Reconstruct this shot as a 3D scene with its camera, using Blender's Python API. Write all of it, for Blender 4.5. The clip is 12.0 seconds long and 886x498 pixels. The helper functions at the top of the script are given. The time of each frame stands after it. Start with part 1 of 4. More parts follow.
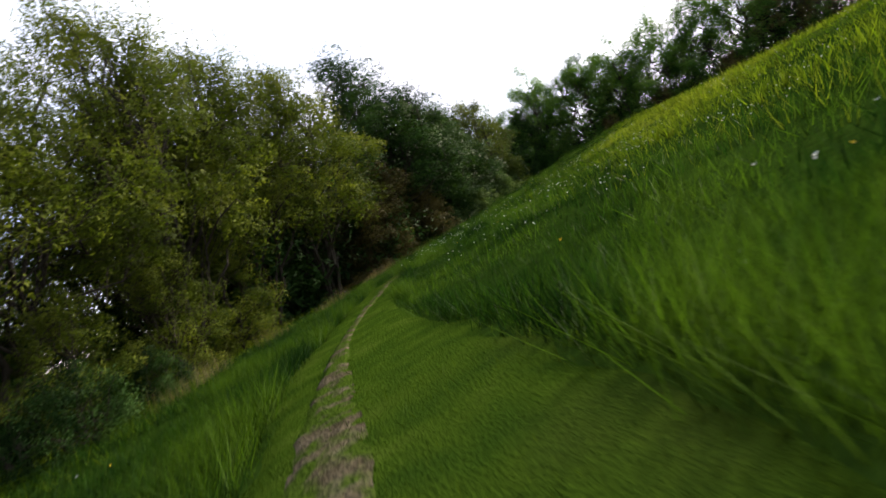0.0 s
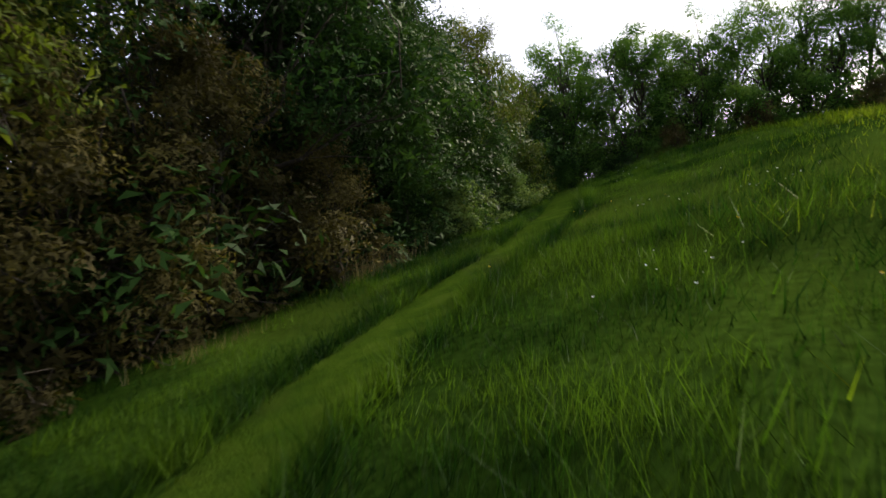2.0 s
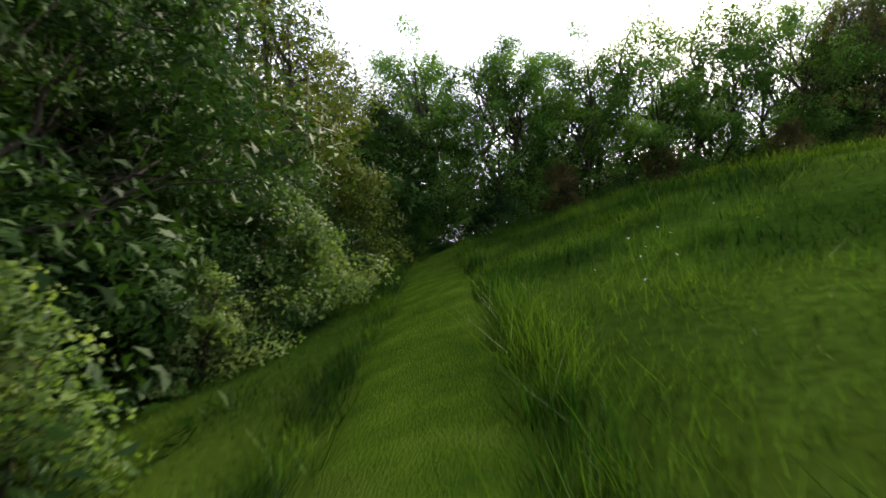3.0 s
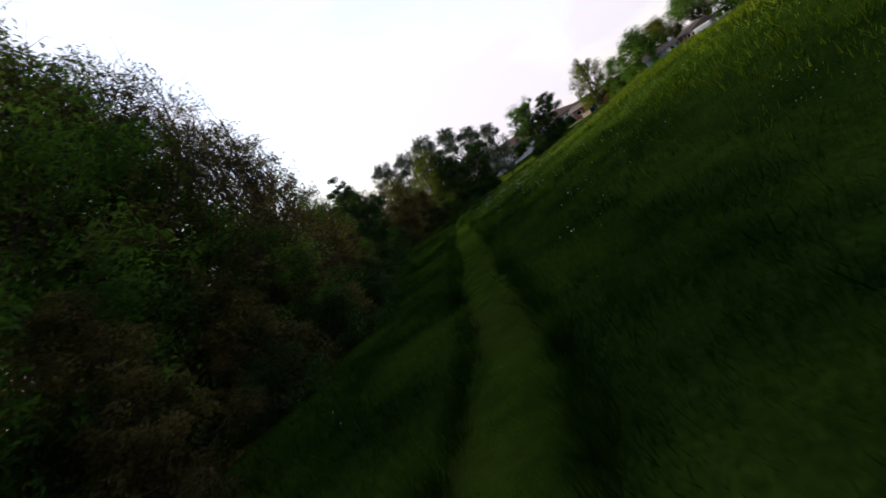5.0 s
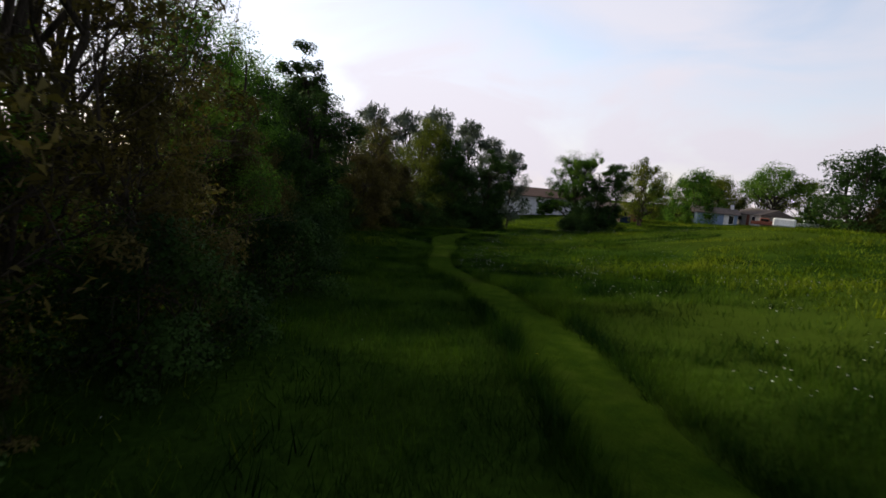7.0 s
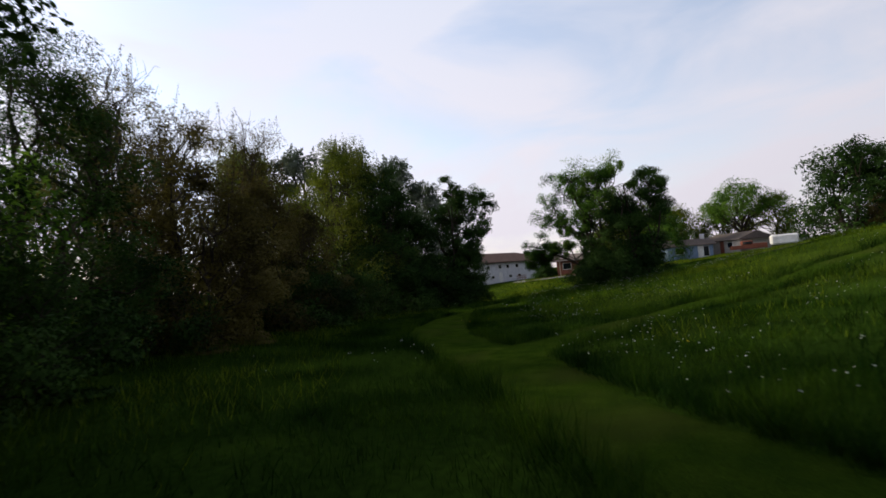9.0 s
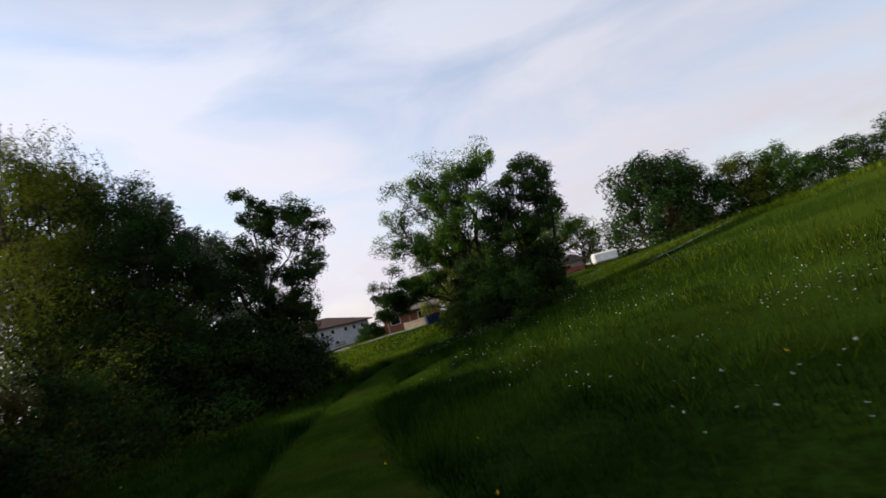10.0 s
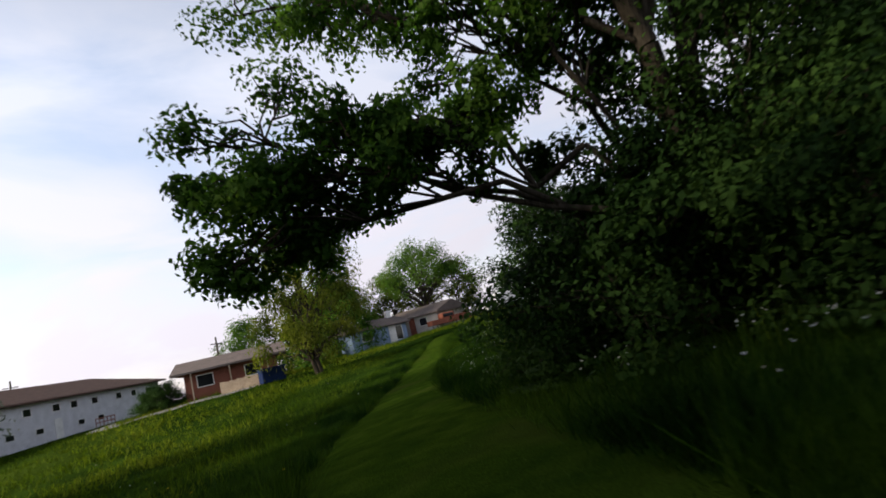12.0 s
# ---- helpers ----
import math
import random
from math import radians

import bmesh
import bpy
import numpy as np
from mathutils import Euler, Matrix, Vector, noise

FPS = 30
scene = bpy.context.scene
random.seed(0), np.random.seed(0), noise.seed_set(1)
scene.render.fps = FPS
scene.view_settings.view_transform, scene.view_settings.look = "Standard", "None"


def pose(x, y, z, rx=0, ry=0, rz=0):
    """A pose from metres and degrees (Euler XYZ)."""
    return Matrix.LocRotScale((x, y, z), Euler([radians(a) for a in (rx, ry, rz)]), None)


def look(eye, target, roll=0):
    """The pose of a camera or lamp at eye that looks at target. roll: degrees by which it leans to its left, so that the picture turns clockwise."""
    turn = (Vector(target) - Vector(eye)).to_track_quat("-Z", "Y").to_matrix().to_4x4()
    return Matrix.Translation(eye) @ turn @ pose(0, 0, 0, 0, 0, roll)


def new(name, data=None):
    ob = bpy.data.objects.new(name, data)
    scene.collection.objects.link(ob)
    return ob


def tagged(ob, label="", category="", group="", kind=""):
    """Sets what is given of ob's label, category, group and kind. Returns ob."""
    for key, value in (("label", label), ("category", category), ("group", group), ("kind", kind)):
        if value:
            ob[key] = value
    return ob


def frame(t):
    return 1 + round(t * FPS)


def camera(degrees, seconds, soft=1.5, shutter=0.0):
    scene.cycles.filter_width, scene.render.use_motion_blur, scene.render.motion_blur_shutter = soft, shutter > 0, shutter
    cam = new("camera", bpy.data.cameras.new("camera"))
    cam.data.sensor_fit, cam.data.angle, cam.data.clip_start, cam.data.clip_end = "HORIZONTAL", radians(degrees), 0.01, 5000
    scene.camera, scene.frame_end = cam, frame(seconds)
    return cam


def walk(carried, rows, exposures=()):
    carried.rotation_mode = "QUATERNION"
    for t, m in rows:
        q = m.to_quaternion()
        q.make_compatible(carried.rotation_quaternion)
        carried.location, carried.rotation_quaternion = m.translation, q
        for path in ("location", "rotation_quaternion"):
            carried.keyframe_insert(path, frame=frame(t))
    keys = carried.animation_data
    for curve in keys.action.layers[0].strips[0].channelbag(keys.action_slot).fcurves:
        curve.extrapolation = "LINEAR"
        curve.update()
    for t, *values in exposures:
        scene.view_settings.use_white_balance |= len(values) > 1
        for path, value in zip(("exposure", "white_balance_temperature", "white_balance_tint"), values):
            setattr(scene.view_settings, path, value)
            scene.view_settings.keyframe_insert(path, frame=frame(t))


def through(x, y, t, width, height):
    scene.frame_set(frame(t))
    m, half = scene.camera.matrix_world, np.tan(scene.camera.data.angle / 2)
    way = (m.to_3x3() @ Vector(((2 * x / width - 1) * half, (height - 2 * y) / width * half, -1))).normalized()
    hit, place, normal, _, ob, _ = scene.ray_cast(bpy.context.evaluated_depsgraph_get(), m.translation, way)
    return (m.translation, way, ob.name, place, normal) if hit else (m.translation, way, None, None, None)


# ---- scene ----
cam = camera(76.6, 12.0, soft=1.6, shutter=0.1)

# seconds, place, heading (to the left of north), climb, bank to the right
PATH = [
    (0, 0.10, 0.20, 1.32, 0.1, 0.2, 18.9),
    (0.5, -1.20, 6.08, 1.93, -12.7, 0.5, 31.0),
    (1, -0.94, 13.16, 2.20, -7.9, 2.6, 22.0),
    (1.5, 0.25, 19.60, 2.72, -5.8, 2.4, 10.1),
    (2, 1.70, 25.37, 3.46, -5.1, -2.0, 4.4),
    (2.5, 3.57, 31.78, 4.16, -10.7, -2.8, 3.7),
    (3, 5.82, 38.68, 4.76, -20.1, 1.7, 4.0),
    (3.5, 8.48, 45.42, 5.22, -33.6, 8.8, 10.4),
    (3.7, 9.80, 48.00, 5.50, -41.0, 11.3, 16.5),
    (4.5, 18.40, 55.00, 8.30, -73.0, 2.5, 28.5),
    (5.3, 30.20, 57.55, 10.18, -107.0, -8.1, 32.1),
    (5.5, 32.85, 57.65, 10.20, -110.9, -8.3, 29.7),
    (6, 39.30, 56.75, 10.14, -112.4, -8.5, 19.7),
    (6.5, 46.08, 56.15, 10.03, -106.5, -7.8, 2.3),
    (6.7, 48.80, 56.00, 9.88, -104.2, -8.1, -4.4),
    (7.5, 59.70, 55.20, 9.10, -105.0, -4.8, -4.5),
    (8.3, 70.50, 53.78, 8.12, -109.2, -0.5, -0.1),
    (8.5, 73.20, 53.33, 7.66, -110.0, 1.5, 2.0),
    (9, 80.12, 51.53, 7.00, -114.1, 2.8, 4.8),
    (9.5, 87.14, 49.24, 6.76, -121.3, 4.6, 7.1),
    (10, 93.65, 46.32, 6.80, -135.8, 6.0, 14.8),
    (10.5, 99.02, 43.58, 6.72, -149.4, 6.0, 17.8),
    (11, 103.92, 40.18, 6.53, -148.4, 5.5, 8.4),
    (11.5, 108.60, 36.34, 6.20, -148.6, 5.6, 6.8),
    (12, 112.85, 31.99, 5.98, -155.3, 8.5, 13.6),
]


def flown(x, y, z, heading, climb, bank):
    h, c = radians(heading), radians(climb)
    way = Vector((-math.sin(h) * math.cos(c), math.cos(h) * math.cos(c), math.sin(c)))
    return look((x, y, z), Vector((x, y, z)) + way, -bank)


EXPOSURES = [(0.0, 0.95), (1.5, 0.9), (2.5, 1.2), (3.0, 1.68), (3.5, 2.35), (3.7, 2.4), (5.3, -0.15), (9.5, -0.1), (11.0, 0.08), (12.0, 0.12)]
walk(cam, [(t, flown(*row)) for t, *row in PATH], EXPOSURES)

# ---- sky and sun ----
SUN_HEADING, SUN_HEIGHT = -45.0, 26.0
world = bpy.data.worlds.new("evening_sky")
scene.world = world
world.use_nodes = True
wn, wl = world.node_tree.nodes, world.node_tree.links
wn.clear()
w_out = wn.new("ShaderNodeOutputWorld")
w_bg = wn.new("ShaderNodeBackground")
sky = wn.new("ShaderNodeTexSky")
sky.sky_type, sky.sun_disc = "NISHITA", False
sky.sun_elevation, sky.sun_rotation = radians(SUN_HEIGHT), radians(-SUN_HEADING)
sky.air_density, sky.dust_density = 1.0, 1.0
w_co = wn.new("ShaderNodeTexCoord")
w_map = wn.new("ShaderNodeMapping")
w_map.inputs["Scale"].default_value = (1.0, 1.7, 4.5)
w_map.inputs["Rotation"].default_value = (0.12, 0.1, 0.6)
w_noise = wn.new("ShaderNodeTexNoise")
w_noise.inputs["Scale"].default_value = 1.6
w_noise.inputs["Detail"].default_value = 7.0
w_noise.inputs["Roughness"].default_value = 0.52
w_noise.inputs["Distortion"].default_value = 0.5
w_ramp = wn.new("ShaderNodeValToRGB")
w_ramp.color_ramp.elements[0].position, w_ramp.color_ramp.elements[0].color = 0.34, (0.42, 0.42, 0.42, 1)
w_ramp.color_ramp.elements[1].position, w_ramp.color_ramp.elements[1].color = 0.56, (1, 1, 1, 1)
w_up = wn.new("ShaderNodeMix")
w_up.data_type = "RGBA"
w_scale = wn.new("ShaderNodeMix")
w_scale.data_type, w_scale.blend_type = "RGBA", "MULTIPLY"
w_scale.inputs["Factor"].default_value = 1.0
w_scale.inputs["B"].default_value = (2.7, 2.5, 2.4, 1)
# the high cloud, rosier low down
w_sep = wn.new("ShaderNodeSeparateXYZ")
w_tint = wn.new("ShaderNodeValToRGB")
for _k, (_at, _c) in enumerate([(0.0, (8.6, 8.0, 8.8)), (0.22, (8.8, 8.6, 9.6)), (0.48, (7.6, 8.0, 9.4)), (0.80, (1.7, 1.9, 2.4))]):
    _e = w_tint.color_ramp.elements[_k] if _k < 2 else w_tint.color_ramp.elements.new(_at)
    _e.position, _e.color = _at, (*_c, 1)
wl.new(w_co.outputs["Generated"], w_map.inputs["Vector"])
wl.new(w_map.outputs["Vector"], w_noise.inputs["Vector"])
wl.new(w_noise.outputs["Fac"], w_ramp.inputs["Fac"])
wl.new(w_co.outputs["Generated"], w_sep.inputs["Vector"])
wl.new(w_sep.outputs["Z"], w_tint.inputs["Fac"])
wl.new(sky.outputs["Color"], w_scale.inputs["A"])
wl.new(w_ramp.outputs["Color"], w_up.inputs["Factor"])
wl.new(w_scale.outputs["Result"], w_up.inputs["A"])
wl.new(w_tint.outputs["Color"], w_up.inputs["B"])
# brighter towards the veiled sun, dimmer away from it
w_dot = wn.new("ShaderNodeVectorMath")
w_dot.operation = "DOT_PRODUCT"
w_dot.inputs[1].default_value = (math.sin(radians(-SUN_HEADING)), math.cos(radians(-SUN_HEADING)), 0.3)
w_side = wn.new("ShaderNodeMapRange")
w_side.inputs["From Min"].default_value, w_side.inputs["From Max"].default_value = -1.0, 1.0
w_side.inputs["To Min"].default_value, w_side.inputs["To Max"].default_value = 0.64, 1.12
w_veil = wn.new("ShaderNodeMix")
w_veil.data_type, w_veil.blend_type = "RGBA", "MULTIPLY"
w_veil.inputs["Factor"].default_value = 1.0
wl.new(w_co.outputs["Generated"], w_dot.inputs[0])
wl.new(w_dot.outputs["Value"], w_side.inputs["Value"])
wl.new(w_up.outputs["Result"], w_veil.inputs["A"])
wl.new(w_side.outputs["Result"], w_veil.inputs["B"])
wl.new(w_veil.outputs["Result"], w_bg.inputs["Color"])
w_bg.inputs["Strength"].default_value = 0.11
wl.new(w_bg.outputs["Background"], w_out.inputs["Surface"])

sun = new("sun", bpy.data.lights.new("sun", "SUN"))
sun.data.energy, sun.data.angle, sun.data.color = 4.6, radians(10), (1.0, 0.88, 0.68)
_h, _e = radians(SUN_HEADING), radians(SUN_HEIGHT)
sun.matrix_world = look((0, 0, 60), Vector((0, 0, 60)) - Vector((-math.sin(_h) * math.cos(_e), math.cos(_h) * math.cos(_e), math.sin(_e))))

# ---- materials ----


def material(name, rough=0.8, spec=0.06):
    mat = bpy.data.materials.new(name)
    mat.use_nodes = True
    bsdf = mat.node_tree.nodes["Principled BSDF"]
    bsdf.inputs["Roughness"].default_value = rough
    bsdf.inputs["Specular IOR Level"].default_value = spec
    return mat, mat.node_tree.nodes, mat.node_tree.links, bsdf


def ramp(nodes, stops):
    node = nodes.new("ShaderNodeValToRGB")
    el = node.color_ramp.elements
    while len(el) < len(stops):
        el.new(0.5)
    for e, (at, col) in zip(el, stops):
        e.position, e.color = at, (*col, 1)
    return node


def noise_of(nodes, links, scale, detail=4.0, stretch=None, space="Object"):
    co = nodes.new("ShaderNodeTexCoord")
    tex = nodes.new("ShaderNodeTexNoise")
    tex.inputs["Scale"].default_value, tex.inputs["Detail"].default_value = scale, detail
    if stretch:
        mp = nodes.new("ShaderNodeMapping")
        mp.inputs["Scale"].default_value = stretch
        links.new(co.outputs[space], mp.inputs["Vector"])
        links.new(mp.outputs["Vector"], tex.inputs["Vector"])
    else:
        links.new(co.outputs[space], tex.inputs["Vector"])
    return tex


def blend(nodes, links, a, b, factor, kind="MIX"):
    mix = nodes.new("ShaderNodeMix")
    mix.data_type, mix.blend_type = "RGBA", kind
    for key, v in (("A", a), ("B", b), ("Factor", factor)):
        if isinstance(v, (int, float)):
            mix.inputs[key].default_value = v
        elif isinstance(v, tuple):
            mix.inputs[key].default_value = (*v, 1)
        else:
            links.new(v, mix.inputs[key])
    return mix.outputs["Result"]


def bumped(nodes, links, bsdf, height, strength, distance):
    b = nodes.new("ShaderNodeBump")
    b.inputs["Strength"].default_value, b.inputs["Distance"].default_value = strength, distance
    links.new(height, b.inputs["Height"])
    links.new(b.outputs["Normal"], bsdf.inputs["Normal"])


def surface_mat(name, stops, scale, fine=30.0, rough=0.85, bump=0.4, deep=0.02, stretch=None, patch=None, spec=0.06):
    """Colours over a coarse noise, a fine noise for grain and relief, and a wide one for patches."""
    mat, n, l, bsdf = material(name, rough, spec)
    coarse = noise_of(n, l, scale, 5.0, stretch)
    col = ramp(n, stops)
    l.new(coarse.outputs["Fac"], col.inputs["Fac"])
    grain = noise_of(n, l, fine, 3.0, stretch)
    g = ramp(n, [(0.3, (0.62, 0.62, 0.62)), (0.7, (1.25, 1.25, 1.25))])
    l.new(grain.outputs["Fac"], g.inputs["Fac"])
    c = blend(n, l, col.outputs["Color"], g.outputs["Color"], 1.0, "MULTIPLY")
    if patch:
        wide = noise_of(n, l, patch[0], 3.0)
        w = ramp(n, [(patch[1], (0, 0, 0)), (patch[2], (1, 1, 1))])
        l.new(wide.outputs["Fac"], w.inputs["Fac"])
        c = blend(n, l, c, patch[3], w.outputs["Color"])
    l.new(c, bsdf.inputs["Base Color"])
    bumped(n, l, bsdf, grain.outputs["Fac"], bump, deep)
    return mat


def leaf_mat(name, dark, mid, bright, through=0.35, patch_scale=0.5, lo=0.30, hi=0.70):
    """Leaves that let some light through, each a shade of its own, in patches over the crown."""
    mat, n, l, bsdf = material(name, 0.65, 0.04)
    geo = n.new("ShaderNodeNewGeometry")
    info = n.new("ShaderNodeObjectInfo")
    wide = noise_of(n, l, patch_scale, 3.0)
    add = n.new("ShaderNodeMath")
    add.operation = "MULTIPLY_ADD"
    l.new(geo.outputs["Random Per Island"], add.inputs[0])
    add.inputs[1].default_value = 0.30
    spread_out = n.new("ShaderNodeMapRange")
    spread_out.inputs["From Min"].default_value, spread_out.inputs["From Max"].default_value = lo, hi
    l.new(wide.outputs["Fac"], spread_out.inputs["Value"])
    l.new(spread_out.outputs["Result"], add.inputs[2])
    sub = n.new("ShaderNodeMath")
    sub.operation = "MULTIPLY_ADD"
    l.new(info.outputs["Random"], sub.inputs[0])
    sub.inputs[1].default_value = 0.22
    sub.inputs[2].default_value = -0.25
    tot = n.new("ShaderNodeMath")
    l.new(add.outputs[0], tot.inputs[0])
    l.new(sub.outputs[0], tot.inputs[1])
    col = ramp(n, [(0.15, dark), (0.45, mid), (0.8, bright)])
    l.new(tot.outputs[0], col.inputs["Fac"])
    l.new(col.outputs["Color"], bsdf.inputs["Base Color"])
    tr = n.new("ShaderNodeBsdfTranslucent")
    lift = blend(n, l, col.outputs["Color"], (1.15, 1.25, 0.6), 1.0, "MULTIPLY")
    l.new(lift, tr.inputs["Color"])
    mix = n.new("ShaderNodeMixShader")
    mix.inputs["Fac"].default_value = through
    l.new(bsdf.outputs["BSDF"], mix.inputs[1])
    l.new(tr.outputs["BSDF"], mix.inputs[2])
    l.new(mix.outputs["Shader"], n["Material Output"].inputs["Surface"])
    return mat


GROUND = surface_mat("meadow_floor", [(0.3, (0.009, 0.022, 0.002)), (0.5, (0.018, 0.038, 0.005)), (0.72, (0.033, 0.064, 0.007))], 0.35, 9.0,
                     bump=0.5, deep=0.03, spec=0.0, patch=(0.035, 0.50, 0.70, (0.060, 0.088, 0.010)))
MOWN = surface_mat("mown_grass", [(0.3, (0.026, 0.056, 0.006)), (0.55, (0.042, 0.077, 0.007)), (0.75, (0.062, 0.100, 0.012))], 2.2, 55.0,
                   bump=1.0, deep=0.05, patch=(0.35, 0.56, 0.8, (0.054, 0.066, 0.014)), spec=0.0)
DIRT = surface_mat("bare_earth", [(0.3, (0.050, 0.042, 0.024)), (0.55, (0.095, 0.078, 0.050)), (0.75, (0.150, 0.125, 0.088))], 5.0, 30.0, bump=1.0, deep=0.04, spec=0.0, patch=(3.4, 0.42, 0.55, (0.038, 0.064, 0.008)))
TRAIL = surface_mat("worn_trail", [(0.3, (0.06, 0.085, 0.025)), (0.7, (0.17, 0.165, 0.09))], 1.2, 20.0)
BLADES = leaf_mat("grass_blades", (0.006, 0.023, 0.004), (0.018, 0.053, 0.007), (0.062, 0.120, 0.011), 0.40, 0.55, 0.36, 0.66)
MOWN_BLADES = leaf_mat("cut_grass", (0.022, 0.049, 0.005), (0.045, 0.085, 0.009), (0.082, 0.127, 0.015), 0.35, 0.4)
# yellow seed heads, brightened further to stand in for sun on the far meadow
MEADOW_TIPS = leaf_mat("sunlit_seeding_grass", (0.055, 0.103, 0.006), (0.116, 0.173, 0.011), (0.194, 0.243, 0.020), 0.38, 0.12)
DRY = leaf_mat("dry_grass_stalks", (0.084, 0.070, 0.035), (0.168, 0.133, 0.070), (0.252, 0.203, 0.119), 0.3, 0.4)
BARK = surface_mat("grey_brown_bark", [(0.3, (0.022, 0.018, 0.013)), (0.7, (0.064, 0.053, 0.041))], 6.0, 40.0, bump=0.8, deep=0.02, stretch=(1, 1, 0.2))
LEAF_YELLOW = leaf_mat("yellow_green_leaves", (0.030, 0.043, 0.005), (0.070, 0.095, 0.012), (0.153, 0.174, 0.025), 0.36)
LEAF_GREEN = leaf_mat("green_leaves", (0.024, 0.061, 0.011), (0.056, 0.124, 0.020), (0.122, 0.210, 0.038), 0.56)
# the dark trees' own green; on hedge bushes and inner trees it stands in for shade
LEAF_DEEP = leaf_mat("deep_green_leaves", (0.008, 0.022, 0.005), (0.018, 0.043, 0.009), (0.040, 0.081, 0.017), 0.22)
LEAF_LIGHT = leaf_mat("light_green_leaves", (0.040, 0.078, 0.016), (0.088, 0.140, 0.032), (0.160, 0.210, 0.066), 0.42)
LEAF_BROWN = leaf_mat("brownish_leaves", (0.031, 0.027, 0.009), (0.067, 0.056, 0.018), (0.126, 0.106, 0.034), 0.32)
LEAF_GREY = leaf_mat("silvery_leaves", (0.045, 0.065, 0.055), (0.085, 0.110, 0.095), (0.150, 0.175, 0.150), 0.30)

# ---- the lie of the land: heights every 35 m, smoothed ----
LAND = np.array([
    [-2.7, -0.7, 1.1, 2.3, 3.6, 5.2, 6.1, 6.1, 5.2, 3.7],
    [-3.8, -1.7, 0.7, 3.3, 5.4, 7.0, 8.2, 7.4, 5.1, 2.8],
    [-4.5, -2.9, -0.4, 4.5, 8.4, 8.1, 9.6, 7.9, 4.8, 2.2],
    [-4.5, -3.7, -2.3, 4.9, 11.1, 9.5, 7.1, 5.9, 4.0, 2.3],
    [-4.0, -3.3, 0.8, 7.5, 7.6, 9.3, 3.9, 5.3, 4.2, 2.6],
    [-2.2, -1.9, 1.1, 16.0, 4.8, 2.6, 1.6, 5.9, 4.6, 2.8],
    [-0.4, 0.2, 4.6, 8.5, 3.0, 10.4, 5.5, 4.3, 3.7, 2.5],
    [0.7, 3.8, 7.5, 6.0, 5.7, 8.9, 7.2, 4.8, 3.3, 1.9],
    [1.8, 3.8, 5.4, 5.8, 6.9, 7.5, 7.2, 5.6, 3.4, 1.3],
])
# swells and hollows of the hill's shoulder, every 9 m from x = 6, y = 30
SWELLS = np.array([
    [-0.02, 0.05, -0.57, -0.22, 0.08, 0.04, 0.0, -0.01],
    [-0.10, 0.44, -0.56, -0.19, 0.20, 0.18, 0.07, 0.02],
    [-0.13, 0.39, -0.63, -0.31, -0.32, -0.43, -0.28, 0.02],
    [-0.54, 0.28, 0.46, -0.16, -0.84, -0.62, -0.25, 0.13],
    [-0.09, -0.23, -0.35, -0.07, 0.0, 0.17, 0.13, 0.07],
])
# and of the meadow beyond, every 14 m from x = 40, y = -40
ROLLS = np.array([
    [0.0, 0.06, 0.06, -0.18, -0.07, 0.0, -0.80],
    [0.03, 0.09, -0.24, -1.33, -1.12, -0.53, 0.19],
    [0.05, -0.03, -0.46, -1.15, -0.66, 0.05, 0.03],
    [0.03, -0.16, -0.20, 0.31, 0.47, 0.53, -0.62],
    [-0.34, -0.43, 0.12, 0.94, 0.72, -0.17, -0.63],
    [-0.49, -0.23, 0.15, 0.16, 0.08, 0.50, 0.28],
    [0.06, 0.09, -0.03, -0.06, -0.05, -0.19, 0.04],
])

# the raised yard of the brick house
YARD = np.array([[0.75]])
# a low knoll at the path's first bend
KNOLL = np.array([[0.45]])


def land(x, y):
    """The ground's height at arrays of x and y."""
    x, y = np.asarray(x, float), np.asarray(y, float)
    u = (np.clip(x, -29.9, 214.9) + 65) / 35
    v = (np.clip(y, -104.9, 104.9) + 140) / 35
    i, j = u.astype(int), v.astype(int)
    a, b = u - i, v - j

    def weights(w):
        return ((1 - w) ** 3 / 6, (3 * w**3 - 6 * w**2 + 4) / 6, (-3 * w**3 + 3 * w**2 + 3 * w + 1) / 6, w**3 / 6)

    z = np.zeros_like(x)
    for p, wa in enumerate(weights(a)):
        for q, wb in enumerate(weights(b)):
            z = z + wa * wb * LAND[j - 1 + q, i - 1 + p]
    for table, x0, y0, step, wide in ((SWELLS, 6, 30, 9, 8.0), (ROLLS, 40, -40, 14, 12.0), (YARD, 152, -2, 14, 8.0), (KNOLL, 17.5, 47.5, 14, 4.5)):
        for q, row in enumerate(table):
            for p, high in enumerate(row):
                z = z + high * np.exp(-((x - x0 - step * p) ** 2 + (y - y0 - step * q) ** 2) / (2 * wide**2))
    # small unevenness
    return z + 0.05 * np.sin(x * 0.9 + 1.3 * np.sin(y * 0.35)) * np.sin(y * 0.7 + x * 0.2) + 0.012 * np.sin(x * 1.9 - y * 1.3)


def land_at(x, y):
    return float(land(np.array([x]), np.array([y]))[0])


def mesh_of(name, verts, faces, mat, smooth=False):
    me = bpy.data.meshes.new(name)
    me.from_pydata(verts, [], faces)
    me.materials.append(mat)
    if smooth:
        me.polygons.foreach_set("use_smooth", np.ones(len(me.polygons), bool))
    me.update()
    return me


